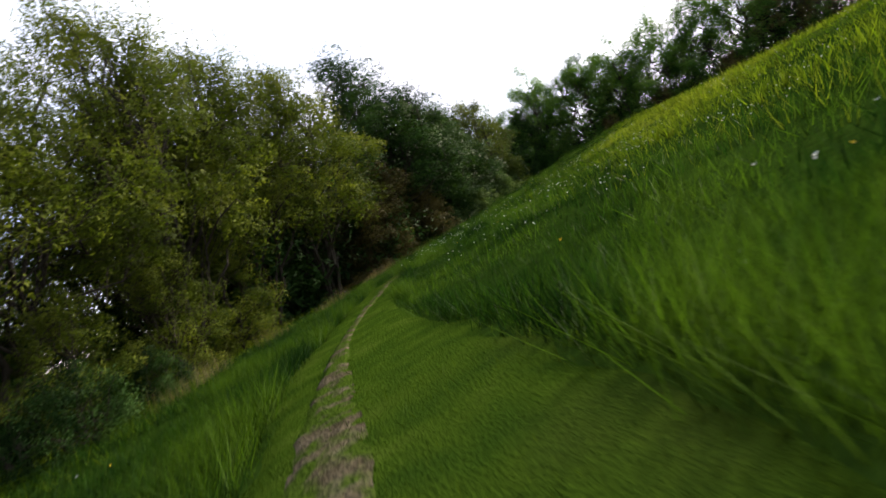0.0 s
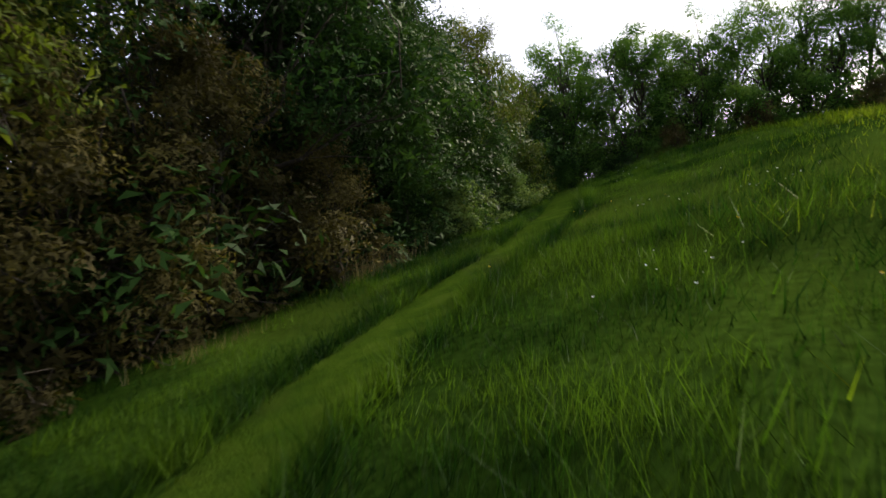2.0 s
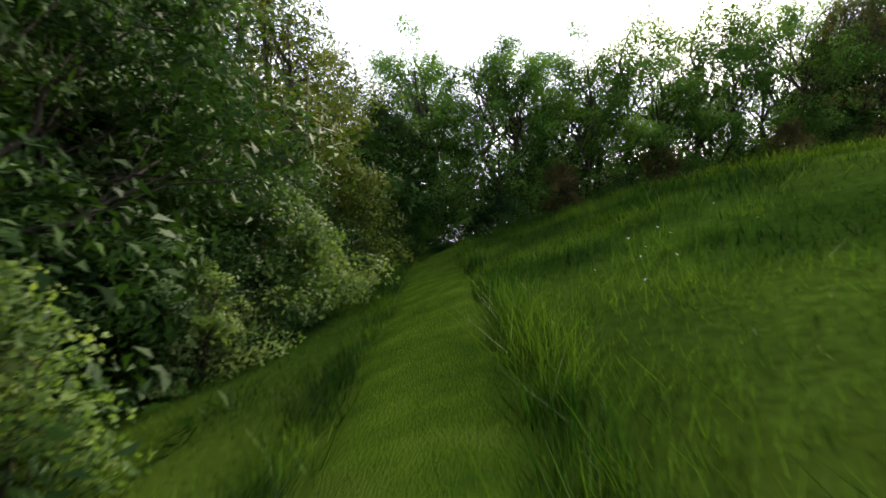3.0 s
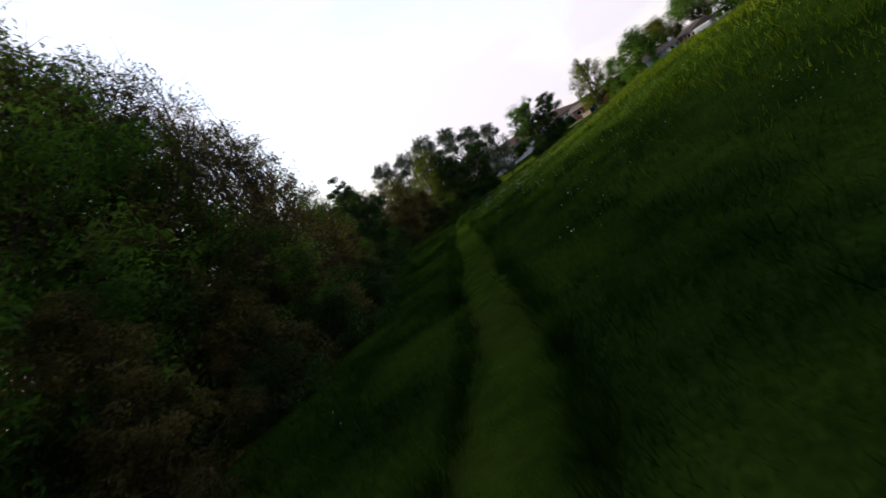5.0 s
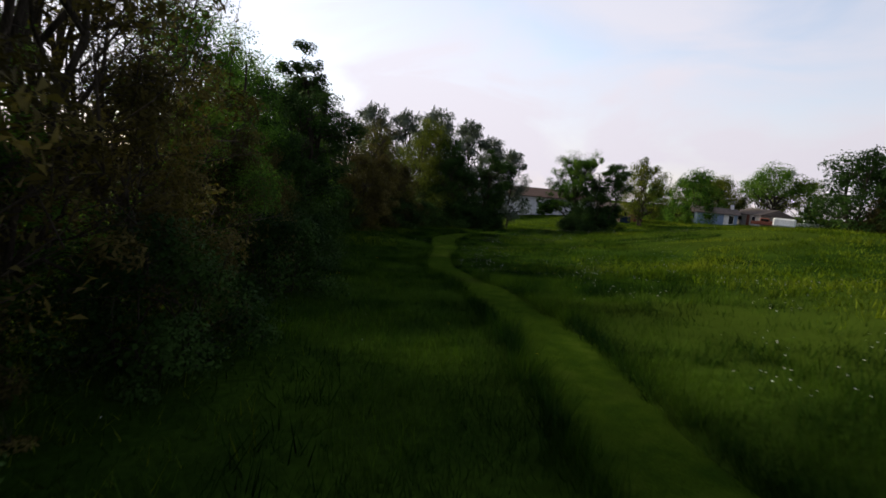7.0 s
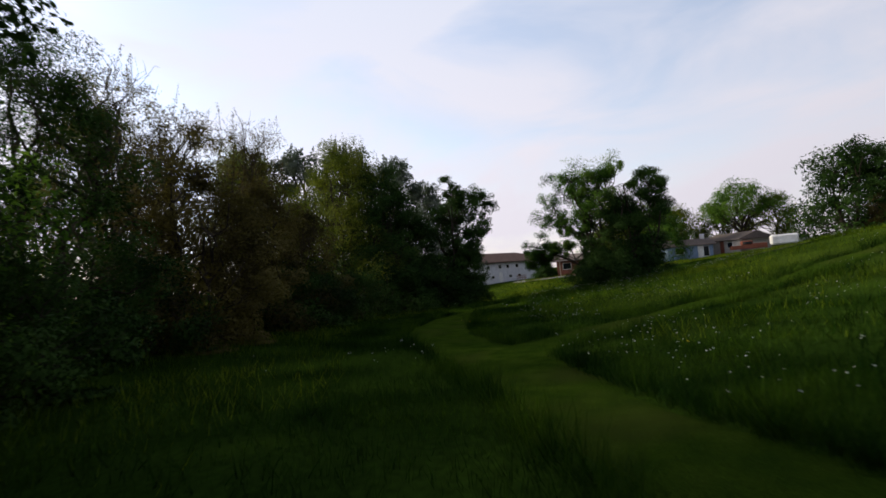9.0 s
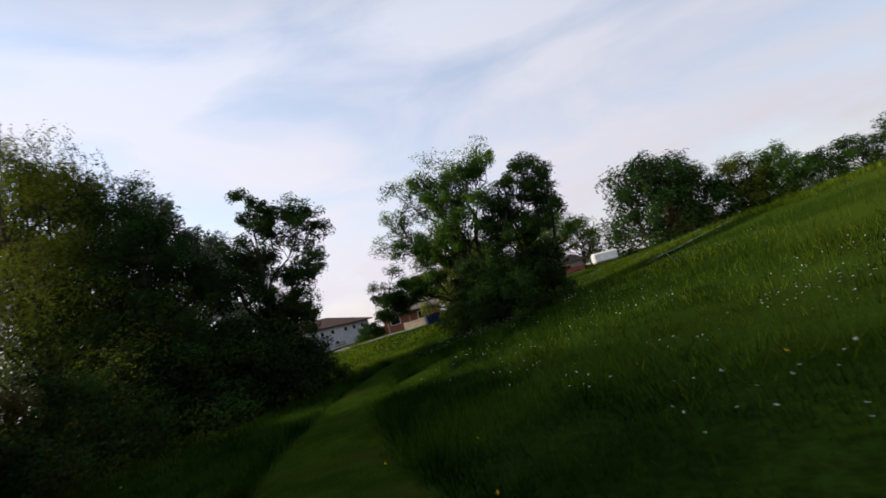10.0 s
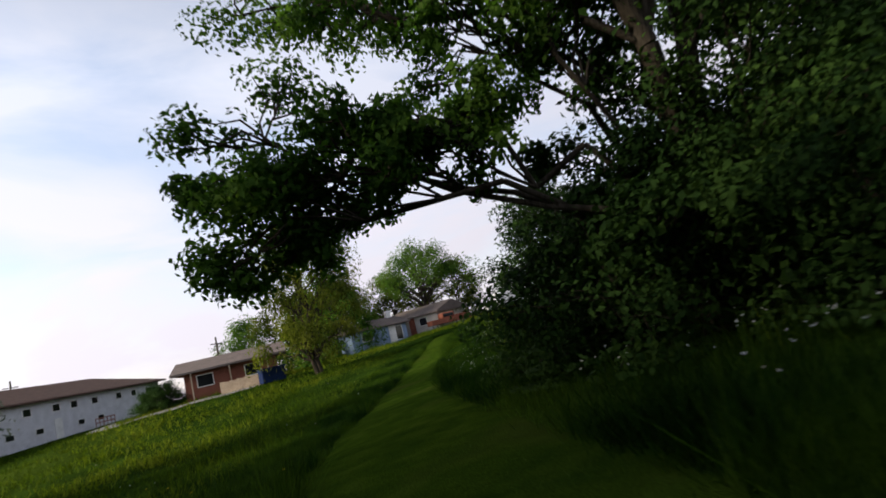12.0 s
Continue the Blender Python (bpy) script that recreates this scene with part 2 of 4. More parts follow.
def quads_mesh(name, verts, per, mats, index=None, smooth=False):
    """A mesh of separate faces with `per` corners each, from an array of corners."""
    verts = np.ascontiguousarray(verts, dtype=np.float32).reshape(-1, 3)
    count = len(verts) // per
    me = bpy.data.meshes.new(name)
    me.vertices.add(len(verts))
    me.vertices.foreach_set("co", verts.ravel())
    me.loops.add(len(verts))
    me.loops.foreach_set("vertex_index", np.arange(len(verts), dtype=np.int32))
    me.polygons.add(count)
    me.polygons.foreach_set("loop_start", np.arange(0, len(verts), per, dtype=np.int32))
    me.polygons.foreach_set("loop_total", np.full(count, per, dtype=np.int32))
    for m in mats:
        me.materials.append(m)
    if index is not None:
        me.polygons.foreach_set("material_index", np.asarray(index, dtype=np.int32))
    me.update(calc_edges=True)
    return me


def soften(me, normals, per):
    """Shade separate faces by the form that they lie on: one direction for each face."""
    me.polygons.foreach_set("use_smooth", np.ones(len(me.polygons), bool))
    normals = normals / np.maximum(1e-6, np.linalg.norm(normals, axis=1, keepdims=True))
    me.normals_split_custom_set_from_vertices(np.repeat(normals, per, 0).tolist())
    return me


def part(name, me, parent, label=""):
    ob = new(name, me)
    ob.parent = parent
    return tagged(ob, label)


def spread(lo, hi, fine_lo, fine_hi, step, grow=1.25):
    """Grid lines: even ones in the middle, then wider and wider out to the horizon."""
    mid = list(np.arange(fine_lo, fine_hi + step / 2, step))
    s, out = step, []
    a = mid[0]
    while a > lo:
        s *= grow
        a -= s
        out.append(a)
    s, a, up = step, mid[-1], []
    while a < hi:
        s *= grow
        a += s
        up.append(a)
    return np.array(out[::-1] + mid + up)


def build_ground():
    xs = spread(-2500, 2500, -30, 180, 1.0)
    ys = spread(-2500, 2500, -70, 80, 1.0)
    gx, gy = np.meshgrid(xs, ys)
    gz = land(gx.ravel(), gy.ravel())
    verts = np.stack([gx.ravel(), gy.ravel(), gz], 1)
    nx, ny = len(xs), len(ys)
    k = np.arange(nx * ny).reshape(ny, nx)
    faces = np.stack([k[:-1, :-1], k[:-1, 1:], k[1:, 1:], k[1:, :-1]], -1).reshape(-1, 4)
    ob = new("ground", mesh_of("ground", verts.tolist(), faces.tolist(), GROUND, True))
    return tagged(ob, "rolling green meadow ground under long grass", "meadow", kind="structure")


build_ground()


def smooth_line(points, step=0.7):
    """A Catmull-Rom line through points of x, y, width."""
    p = np.array(points, float)
    p = np.vstack([2 * p[0] - p[1], p, 2 * p[-1] - p[-2]])
    out = []
    for a, b, c, d in zip(p[:-3], p[1:-2], p[2:-1], p[3:]):
        n = max(2, int(np.linalg.norm((c - b)[:2]) / step))
        for t in np.linspace(0, 1, n, endpoint=False):
            out.append(0.5 * (2 * b + (c - a) * t + (2 * a - 5 * b + 4 * c - d) * t**2 + (3 * b - 3 * c + d - a) * t**3))
    out.append(p[-2])
    return np.array(out)


def ribbon(name, points, mat, lift, across=6, ragged=0.12, seed=1):
    """A strip laid on the land along a line of x, y, width, with uneven edges."""
    line = smooth_line(points)
    rng = np.random.default_rng(seed)
    way = np.gradient(line[:, :2], axis=0)
    way /= np.linalg.norm(way, axis=1, keepdims=True)
    side = np.stack([way[:, 1], -way[:, 0]], 1)
    rows = []
    for k in range(across + 1):
        f = k / across - 0.5
        w = line[:, 2] * f
        if k in (0, across):
            w = w + rng.normal(0, ragged, len(line))
        xy = line[:, :2] + side * w[:, None]
        drop = -0.01 if k in (0, across) else lift
        rows.append(np.column_stack([xy, land(xy[:, 0], xy[:, 1]) + drop]))
    verts = np.stack(rows, 1).reshape(-1, 3)
    n, m = len(line), across + 1
    k = np.arange(n * m).reshape(n, m)
    faces = np.stack([k[:-1, :-1], k[:-1, 1:], k[1:, 1:], k[1:, :-1]], -1).reshape(-1, 4)
    return new(name, mesh_of(name, verts.tolist(), faces[:, ::-1].tolist(), mat, True)), line


PATH_LINE = [(1.2, -12, 2.0), (0.1, -3, 2.6), (-0.55, 3.4, 2.3), (-1.35, 7.4, 2.0), (-1.9, 12, 1.6), (-1.9, 18, 1.4), (-1.1, 24.0, 1.4), (0.4, 29.5, 1.4),
             (2.2, 33.7, 1.3), (4.2, 36.9, 1.35), (5.85, 39.9, 1.45), (7.2, 43.0, 1.45), (8.45, 46.5, 1.4), (11.4, 54, 1.7), (16, 58.6, 1.8), (23.5, 59.6, 1.7),
             (31, 56.9, 1.4), (34.5, 55.9, 1.15), (38.5, 55.3, 1.2), (43.5, 54.3, 1.4), (48.5, 53.4, 1.4), (52, 52.9, 1.45), (56, 52.3, 1.45), (60, 51.5, 1.45), (64.5, 50.6, 1.45),
             (71, 49.8, 1.45), (77.8, 49.3, 1.45), (83, 48.2, 1.55), (87, 47.0, 1.7), (91.0, 45.9, 2.0), (95.9, 44.8, 2.1), (99.8, 42.9, 2.0), (103.6, 40.2, 1.8),
             (108.4, 35.7, 1.7), (112.3, 31.6, 1.8), (114.7, 28.7, 2.2), (116.7, 26.0, 2.5), (119.0, 22.5, 2.4), (121.2, 18.6, 2.2), (123.7, 14, 2.0), (128.0, 4.2, 1.8), (132.0, -6.3, 1.8)]
BRANCH_LINE = [(89.6, 46.4, 1.5), (91.0, 44.6, 1.9), (91.6, 42.6, 1.9), (92.1, 40.2, 1.6), (92.4, 38, 1.5), (92.9, 34, 1.5), (93.2, 30, 1.5), (93.0, 23, 1.6)]
LOOP_LINE = [(104.2, 38.9, 1.3), (105.6, 35.4, 1.4), (106.2, 33.2, 1.5), (106.9, 29.6, 1.6), (107.5, 26.0, 1.6), (107.6, 22.0, 1.5), (107.2, 18.5, 1.2)]
TRAIL_LINE = [(107.4, 21.2, 0.75), (106.5, 16.7, 0.7), (105.8, 12, 0.6), (105.2, 7.5, 0.6), (103.6, 0.0, 0.8), (99.5, -12, 1.2), (93.0, -25, 1.7), (86, -28, 1.9), (76, -25, 1.8)]
mown, mown_line = ribbon("path_mown", PATH_LINE, MOWN, 0.04)
tagged(mown, "mown green grass path along the hedge", "path", kind="structure")
branch, branch_line = ribbon("path_branch", BRANCH_LINE, MOWN, 0.035, seed=2)
tagged(branch, "mown side path curving up across the meadow", "path", kind="structure")
loop, loop_line = ribbon("path_loop", LOOP_LINE, MOWN, 0.035, seed=3)
tagged(loop, "mown path round the lone tree's grass island", "path", kind="structure")
trail, trail_line = ribbon("path_trail", TRAIL_LINE, TRAIL, 0.03, ragged=0.2, seed=4)
tagged(trail, "pale worn trail climbing the far meadow", "path", kind="structure")

# ---- trees ----


def frustum_rings(segments, sides=6):
    """Tapered tubes, one for each segment of two ends and two radii."""
    verts, faces = [], []
    for a, b, ra, rb in segments:
        a, b = Vector(a), Vector(b)
        d = (b - a).normalized()
        x = d.orthogonal().normalized()
        y = d.cross(x)
        k = len(verts)
        n = sides if ra > 0.05 else 4 if ra > 0.02 else 3
        for c, r in ((a, ra), (b, rb)):
            for s in range(n):
                an = 2 * math.pi * s / n
                verts.append(c + x * (r * math.cos(an)) + y * (r * math.sin(an)))
        for s in range(n):
            t = (s + 1) % n
            faces.append((k + s, k + t, k + n + t, k + n + s))
    return [tuple(v) for v in verts], faces


def limb(segments, rng, a, b, ra, rb, bends=4, sway=0.12):
    """A bent limb from a to b. Returns its points."""
    a, b = np.array(a, float), np.array(b, float)
    far = np.linalg.norm(b - a)
    pts = [a]
    for k in range(1, bends + 1):
        f = k / bends
        p = a + (b - a) * f
        if k < bends:
            p = p + rng.normal(0, sway * far / bends, 3)
        p = p + np.array([0, 0, 0.06 * far * math.sin(math.pi * f)])
        pts.append(p)
    for k in range(bends):
        r0 = ra + (rb - ra) * k / bends
        r1 = ra + (rb - ra) * (k + 1) / bends
        segments.append((pts[k], pts[k + 1], r0, r1))
    return pts


def leaf_faces(rng, centres, out, size, droop=0.0):
    """Folded leaf shapes, four corners each, turned every way but mostly outwards and up."""
    n = len(centres)
    nrm = out + rng.normal(0, 0.75, (n, 3)) + np.array([0, 0, 0.5])
    nrm /= np.linalg.norm(nrm, axis=1, keepdims=True)
    t = rng.normal(0, 1, (n, 3)) + np.array([0, 0, -droop])
    t -= nrm * (t * nrm).sum(1, keepdims=True)
    t /= np.linalg.norm(t, axis=1, keepdims=True)
    b = np.cross(nrm, t)
    s = size * rng.uniform(0.6, 1.35, (n, 1))
    w = s * rng.uniform(0.45, 0.75, (n, 1))
    return np.stack([centres - t * s * 0.5, centres + b * w * 0.5 + nrm * s * 0.12, centres + t * s * 0.6, centres - b * w * 0.5 + nrm * s * 0.12], 1)


def tree_meshes(seed, height, radius, base, lobes, leaves, size, leaf, trunk=0.16, stems=1, lean=(0, 0), low=0.0, twigs=6, droop=0.2, top=0.25, clump=0.42, bare=0.0, core=26, shoots=0, corners=3, heart=0, bough=0.42, masses=()):
    """A tapered trunk (or several stems) with limbs to lobes of the crown, twigs in each lobe, and leaves in clumps
    round the twigs.
    base: the height at which the crown begins; top: how much it narrows upwards; bare: share of twigs without leaves;
    heart: oversized leaves added low inside the crown to block light and darken it; core: larger leaves added deep
    inside each lobe to stop sky showing through; bough: how thick the limbs are beside the trunk; shoots: upright leafy
    shoots that stand out of the crown; corners: of a leaf, four where it is seen close;
    masses: a crown of several heads on boughs of their own, each with its middle and radius, in place of one even
    crown."""
    rng = np.random.default_rng(seed)
    seg = []
    roots, stem_seg = [], []
    for s in range(stems):
        stem_seg.append([])
        an = rng.uniform(0, 6.28)
        r = 0 if stems == 1 else rng.uniform(0.15, 0.5)
        foot = np.array([r * math.cos(an), r * math.sin(an), -0.25])
        peak = np.array([lean[0] * height + foot[0] + rng.normal(0, 0.10 * radius), lean[1] * height + foot[1] + rng.normal(0, 0.10 * radius), height * rng.uniform(0.68, 0.84)])
        if stems > 1:
            peak[:2] += np.array([math.cos(an), math.sin(an)]) * radius * rng.uniform(0.15, 0.5)
        pts = limb(stem_seg[-1], rng, foot, peak, trunk / math.sqrt(stems) * 1.15, trunk * 0.22, 7, 0.16)
        roots.append(pts)
    centres, outs, sizes = [], [], []
    twig_tips = []
    heads = []
    for k, (x, y, z, r) in enumerate(masses):
        stem = roots[k % stems]
        fork = stem[min(len(stem) - 2, max(1, int(len(stem) * min(0.8, max(0.1, (z - 0.35 * height) / height)))))]
        heads.append(limb(seg, rng, fork, (x, y, z - 0.2 * r), trunk * bough, trunk * 0.16, 6, 0.30))
    for k in range(lobes):
        f = (k + 0.5) / lobes
        z = base + (height - base) * (low + (1 - low) * f) * rng.uniform(0.9, 1.03)
        g = (z - base) / max(0.1, height - base)
        wide = radius * (0.45 + 0.62 * math.sin(math.pi * min(1, 0.18 + 0.82 * g)) ** 0.8) * (1 - top * g)
        an = k * 2.4 + rng.uniform(-0.5, 0.5)
        d = wide * rng.uniform(0.5, 1.0) * (1 - 0.7 * g**4)
        c = np.array([d * math.cos(an) + lean[0] * z, d * math.sin(an) + lean[1] * z, z - 0.18 * radius])
        lobe_r = radius * rng.uniform(0.22, 0.40)
        stem = roots[k % stems]
        fork = stem[min(len(stem) - 2, max(1, int(len(stem) * min(0.9, max(0.12, (c[2] - 0.28 * height) / (height * 0.8))))))]
        thick = trunk * bough
        if masses:
            x, y, z, r = masses[k % len(masses)]
            off = rng.normal(0, 1, 3)
            off *= r * rng.uniform(0.35, 1.0) / np.linalg.norm(off)
            c = np.array([x, y, z]) + off
            an, g = math.atan2(off[1], off[0]), 0.5
            lobe_r = r * rng.uniform(0.28, 0.46)
            fork, thick = heads[k % len(masses)][rng.integers(4, 7)], trunk * 0.10
        limb_pts = limb(seg, rng, fork, c, thick, trunk * 0.10 if not masses else trunk * 0.06, 5, 0.20)
        if core:
            off = np.clip(rng.normal(0, 0.40 * lobe_r, (core, 3)), -0.6 * lobe_r, 0.6 * lobe_r)
            pos = c + off
            pos[:, 2] = np.maximum(pos[:, 2], 0.1)
            centres.append(pos)
            outs.append(off / np.linalg.norm(off, axis=1, keepdims=True))
            sizes.append(np.full(core, 1.45))
        for q in range(shoots if g > 0.35 else 0):
            foot = c + rng.normal(0, 0.5, 3) * lobe_r * np.array([1, 1, 0.3])
            tip = foot + np.array([rng.normal(0, 0.22), rng.normal(0, 0.22), lobe_r * rng.uniform(0.8, 1.45)])
            limb(seg, rng, foot, tip, 0.014, 0.004, 3, 0.12)
            n = 34
            f = rng.uniform(0.15, 1.02, (n, 1))
            pos = foot + (tip - foot) * f + rng.normal(0, 0.09, (n, 3)) * (1.3 - f)
            centres.append(pos)
            outs.append(np.tile([0.0, 0.0, 0.6], (n, 1)) + rng.normal(0, 0.5, (n, 3)))
            sizes.append(np.full(n, 0.85))
        for q in range(twigs):
            way = rng.normal(0, 1, 3) + np.array([0.5 * math.cos(an), 0.5 * math.sin(an), 0.35])
            way /= np.linalg.norm(way)
            tip = c + way * lobe_r * rng.uniform(0.65, 1.1) * np.array([1, 1, 0.8])
            root = limb_pts[rng.integers(2, len(limb_pts))]
            tw = limb(seg, rng, root, tip, trunk * 0.09, 0.006, 3, 0.3)
            if rng.random() < bare:
                for e in range(4):
                    limb(seg, rng, tw[rng.integers(1, 4)], tip + rng.normal(0, 0.28 * lobe_r, 3) + np.array([0, 0, 0.25 * lobe_r]), 0.012, 0.004, 2, 0.3)
                continue
            twig_tips.append((np.array(tw[1:]), lobe_r, c))
    # filler leaves, added only to keep skylight out of the crown's foot
    if heart:
        z = rng.uniform(0.03, 0.42, heart) * height
        g = np.clip((z - base) / max(0.1, height - base), 0.0, 1.0)
        an, d = rng.uniform(0, 2 * math.pi, heart), np.sqrt(rng.uniform(0, 1, heart)) * radius * 0.55 * (1 - 0.75 * g**2)
        keep = z > base * 0.5
        pos = np.column_stack([d * np.cos(an) + lean[0] * z, d * np.sin(an) + lean[1] * z, z])[keep]
        centres.append(pos)
        outs.append(np.column_stack([np.cos(an), np.sin(an), rng.normal(0, 0.4, heart)])[keep])
        sizes.append(np.full(len(pos), 2.0))
    per = max(4, leaves // max(1, len(twig_tips)))
    for line, lobe_r, c in twig_tips:
        # most leaves in a ragged shell round the twig's end, the rest along it
        n = int(per * rng.uniform(0.6, 1.4))
        f = np.minimum(rng.uniform(0, 1, n) ** 0.5, 0.999) * (len(line) - 1)
        k = f.astype(int)
        pos = line[k] + (line[k + 1] - line[k]) * (f - k)[:, None] + rng.normal(0, 0.10 * lobe_r * clump + 0.03, (n, 3))
        off = rng.normal(0, 1, (n, 3)) + np.array([0, 0, 0.35])
        off *= lobe_r * clump * (0.66 + 0.38 * rng.uniform(0, 1, (n, 1)) ** 0.8) / np.linalg.norm(off, axis=1, keepdims=True)
        off *= 1 + 0.18 * np.sin(off @ rng.normal(0, 7.0 / lobe_r, (3, 1)))
        off[:, 2] *= 0.72
        pos = np.where(rng.uniform(0, 1, (n, 1)) < 0.78, line[-1] + off, pos)
        pos[:, 2] -= droop * 0.25 * lobe_r * rng.uniform(0, 1, n) ** 2
        pos[:, 2] = np.maximum(pos[:, 2], 0.06)
        o = pos - (c + np.array([0, 0, -0.4 * lobe_r]))
        o = o / lobe_r + 1.3 * (pos - line[-1]) / (lobe_r * clump)
        centres.append(pos)
        sizes.append(np.ones(n))
        outs.append(o / np.maximum(1e-3, np.linalg.norm(o, axis=1, keepdims=True)))
    centres, outs, sizes = np.concatenate(centres), np.concatenate(outs), np.concatenate(sizes)
    wood = [mesh_of("trunk", *frustum_rings(some, 8), BARK, True) for some in stem_seg]
    boughs = mesh_of("branchwork", *frustum_rings(seg), BARK, True)
    shapes = leaf_faces(rng, centres, outs, size * sizes[:, None], droop)
    if corners == 3:
        shapes = shapes[:, :3]
    lay = np.cross(shapes[:, 1] - shapes[:, 0], shapes[:, 2] - shapes[:, 0])
    lay /= np.maximum(1e-9, np.linalg.norm(lay, axis=1, keepdims=True))
    under = (lay * outs).sum(1) < 0
    shapes[under] = shapes[under, ::-1]
    lay[under] *= -1
    crown = soften(quads_mesh("crown", shapes, corners, [leaf]), outs + 0.6 * lay, corners)
    return wood, boughs, crown


def tree(name, meshes, x, y, label, group="", category="tree", turn=0.0, scale=(1, 1, 1), sink=0.05):
    wood, boughs, crown = meshes
    ob = new(name)
    ob.matrix_world = Matrix.Translation((x, y, land_at(x, y) - sink)) @ pose(0, 0, 0, 0, 0, turn) @ Matrix.Diagonal((*scale, 1))
    for stem in wood:
        part("trunk", stem, ob)
    tagged(part("branchwork", boughs, ob), kind="stuff")
    tagged(part("crown", crown, ob), kind="stuff")
    return tagged(ob, label, category, group)

# ---- the kinds of tree and bush ----
WILLOWY = [tree_meshes(s, 12.0, 4.5, 1.5, 46, 54000, 0.135, LEAF_YELLOW, 0.17, 3, low=0.0, droop=0.4, top=0.35, clump=0.54, core=60, heart=1500, shoots=3) for s in (11, 12)]
HIGH = [tree_meshes(s, 12.0, 4.5, 4.7, 42, 48000, 0.135, LEAF_YELLOW, 0.18, 4, low=0.0, droop=0.4, top=0.35, clump=0.54, core=60, heart=0, shoots=3) for s in (13,)]
SAPLING = tree_meshes(16, 5.4, 2.1, 0.05, 28, 20000, 0.085, LEAF_YELLOW, 0.08, 1, low=0.0, top=0.3, clump=0.55, core=60, heart=900, shoots=1)
GREEN = [tree_meshes(s, 13.0, 4.7, 0.8, 44, 46000, 0.175, LEAF_GREEN, 0.20, 2, low=0.0, top=0.3, clump=0.54, core=60, heart=1300, shoots=1) for s in (21, 22)]
DEEP = [tree_meshes(s, 11.0, 4.3, 0.4, 42, 66000, 0.135, LEAF_DEEP, 0.19, 2, low=0.0, top=0.3, clump=0.54, core=60, heart=1500, shoots=1) for s in (31, 32)]
BROWN = [tree_meshes(s, 6.2, 2.7, 0.1, 32, 34000, 0.112, LEAF_BROWN, 0.10, 5, low=0.0, top=0.35, bare=0.15, clump=0.55, core=80, heart=1600, shoots=1) for s in (41, 42)]
TWIGGY = [tree_meshes(s, 12.5, 3.8, 1.2, 34, 12000, 0.14, LEAF_BROWN, 0.16, 4, low=0.05, twigs=8, top=0.25, bare=0.45, core=0, shoots=2) for s in (51, 52)]
# two bushes of three in dark leaves, for shade painted in at the hedge foot
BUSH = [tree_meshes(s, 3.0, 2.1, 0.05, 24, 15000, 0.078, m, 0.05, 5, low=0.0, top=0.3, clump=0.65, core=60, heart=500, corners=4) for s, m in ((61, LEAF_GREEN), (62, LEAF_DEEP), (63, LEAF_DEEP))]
LIGHT = tree_meshes(64, 3.0, 1.9, 0.05, 24, 15000, 0.105, LEAF_LIGHT, 0.05, 4, low=0.0, top=0.3, clump=0.65, core=50, corners=4)
SILVER = [tree_meshes(s, 14.5, 3.5, 2.0, 34, 15000, 0.28, LEAF_GREY, 0.18, 1, low=0.05, top=0.35, bare=0.1, clump=0.55, core=20, shoots=3) for s in (71,)]
# BACK: both in dark leaves, the hedge's inner shade put into their colour
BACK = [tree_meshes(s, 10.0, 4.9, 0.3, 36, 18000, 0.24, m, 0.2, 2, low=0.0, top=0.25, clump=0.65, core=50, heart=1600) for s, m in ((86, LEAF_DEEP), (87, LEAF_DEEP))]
FAR = [tree_meshes(s, 10.0, 4.9, 0.3, 36, 12000, 0.36, m, 0.2, 2, low=0.0, top=0.25, clump=0.65, core=36) for s, m in ((81, LEAF_GREEN), (82, LEAF_DEEP), (83, LEAF_YELLOW))]
UMBRELLA = tree_meshes(84, 11.5, 6.2, 5.0, 30, 14000, 0.32, LEAF_GREEN, 0.28, 1, low=0.25, top=0.1, clump=0.6, core=20)
WEEPING = tree_meshes(85, 9.5, 3.6, 1.8, 28, 16000, 0.24, LEAF_YELLOW, 0.22, 2, low=0.05, top=0.2, droop=2.0, clump=0.55, core=20)

YELLOW_LABEL = "yellow-green willowy tree leafing down to the hedge foot"
GREEN_LABEL = "tall green broadleaf tree standing in the hedge"
DEEP_LABEL = "dark green broadleaf tree with dense shaded crown"
BROWN_LABEL = "brownish tangled shrub with new leaves in the hedge"
TWIG_LABEL = "half-bare twiggy tree above the brown hedge shrubs"
BUSH_LABEL = "leafy low bush at the meadow's edge"


def row_of(kinds, label, spots, group, category="tree", seed=0):
    rng = np.random.default_rng(seed)
    for x, y, s in spots:
        m = kinds[rng.integers(len(kinds))]
        tree(category.replace(" ", "_"), m, x, y, label, group, category, rng.uniform(0, 360), (s * rng.uniform(0.93, 1.07), s * rng.uniform(0.93, 1.07), s))


row_of(HIGH, "yellow-green willowy tree with bare shaded stems", [(-14.5, 9, 1.0), (-13.4, 16.5, 1.1), (-11.4, 23, 1.3), (-9.6, 28.8, 1.25), (-6.8, 32.6, 1.15), (-13.2, 27.5, 1.2)], "hedge trees", seed=27)
row_of([SAPLING], "leafy yellow-green sapling in front of the hedge stems", [(-9.3, 24.4, 1.0), (-10.2, 20.4, 1.0), (-11.4, 16.6, 0.9)], "hedge saplings", "sapling", seed=1)
row_of(BROWN, BROWN_LABEL, [(-4.8, 35.6, 1.1), (-2.8, 38.4, 1.15), (-0.4, 41.2, 0.75), (-8.5, 37, 1.2)], "hedge shrubs", "shrub", seed=2)
row_of(GREEN, GREEN_LABEL, [(1.6, 52.4, 0.9), (-14, 34, 0.9), (-20, 22, 1.0)], "hedge trees", seed=3)
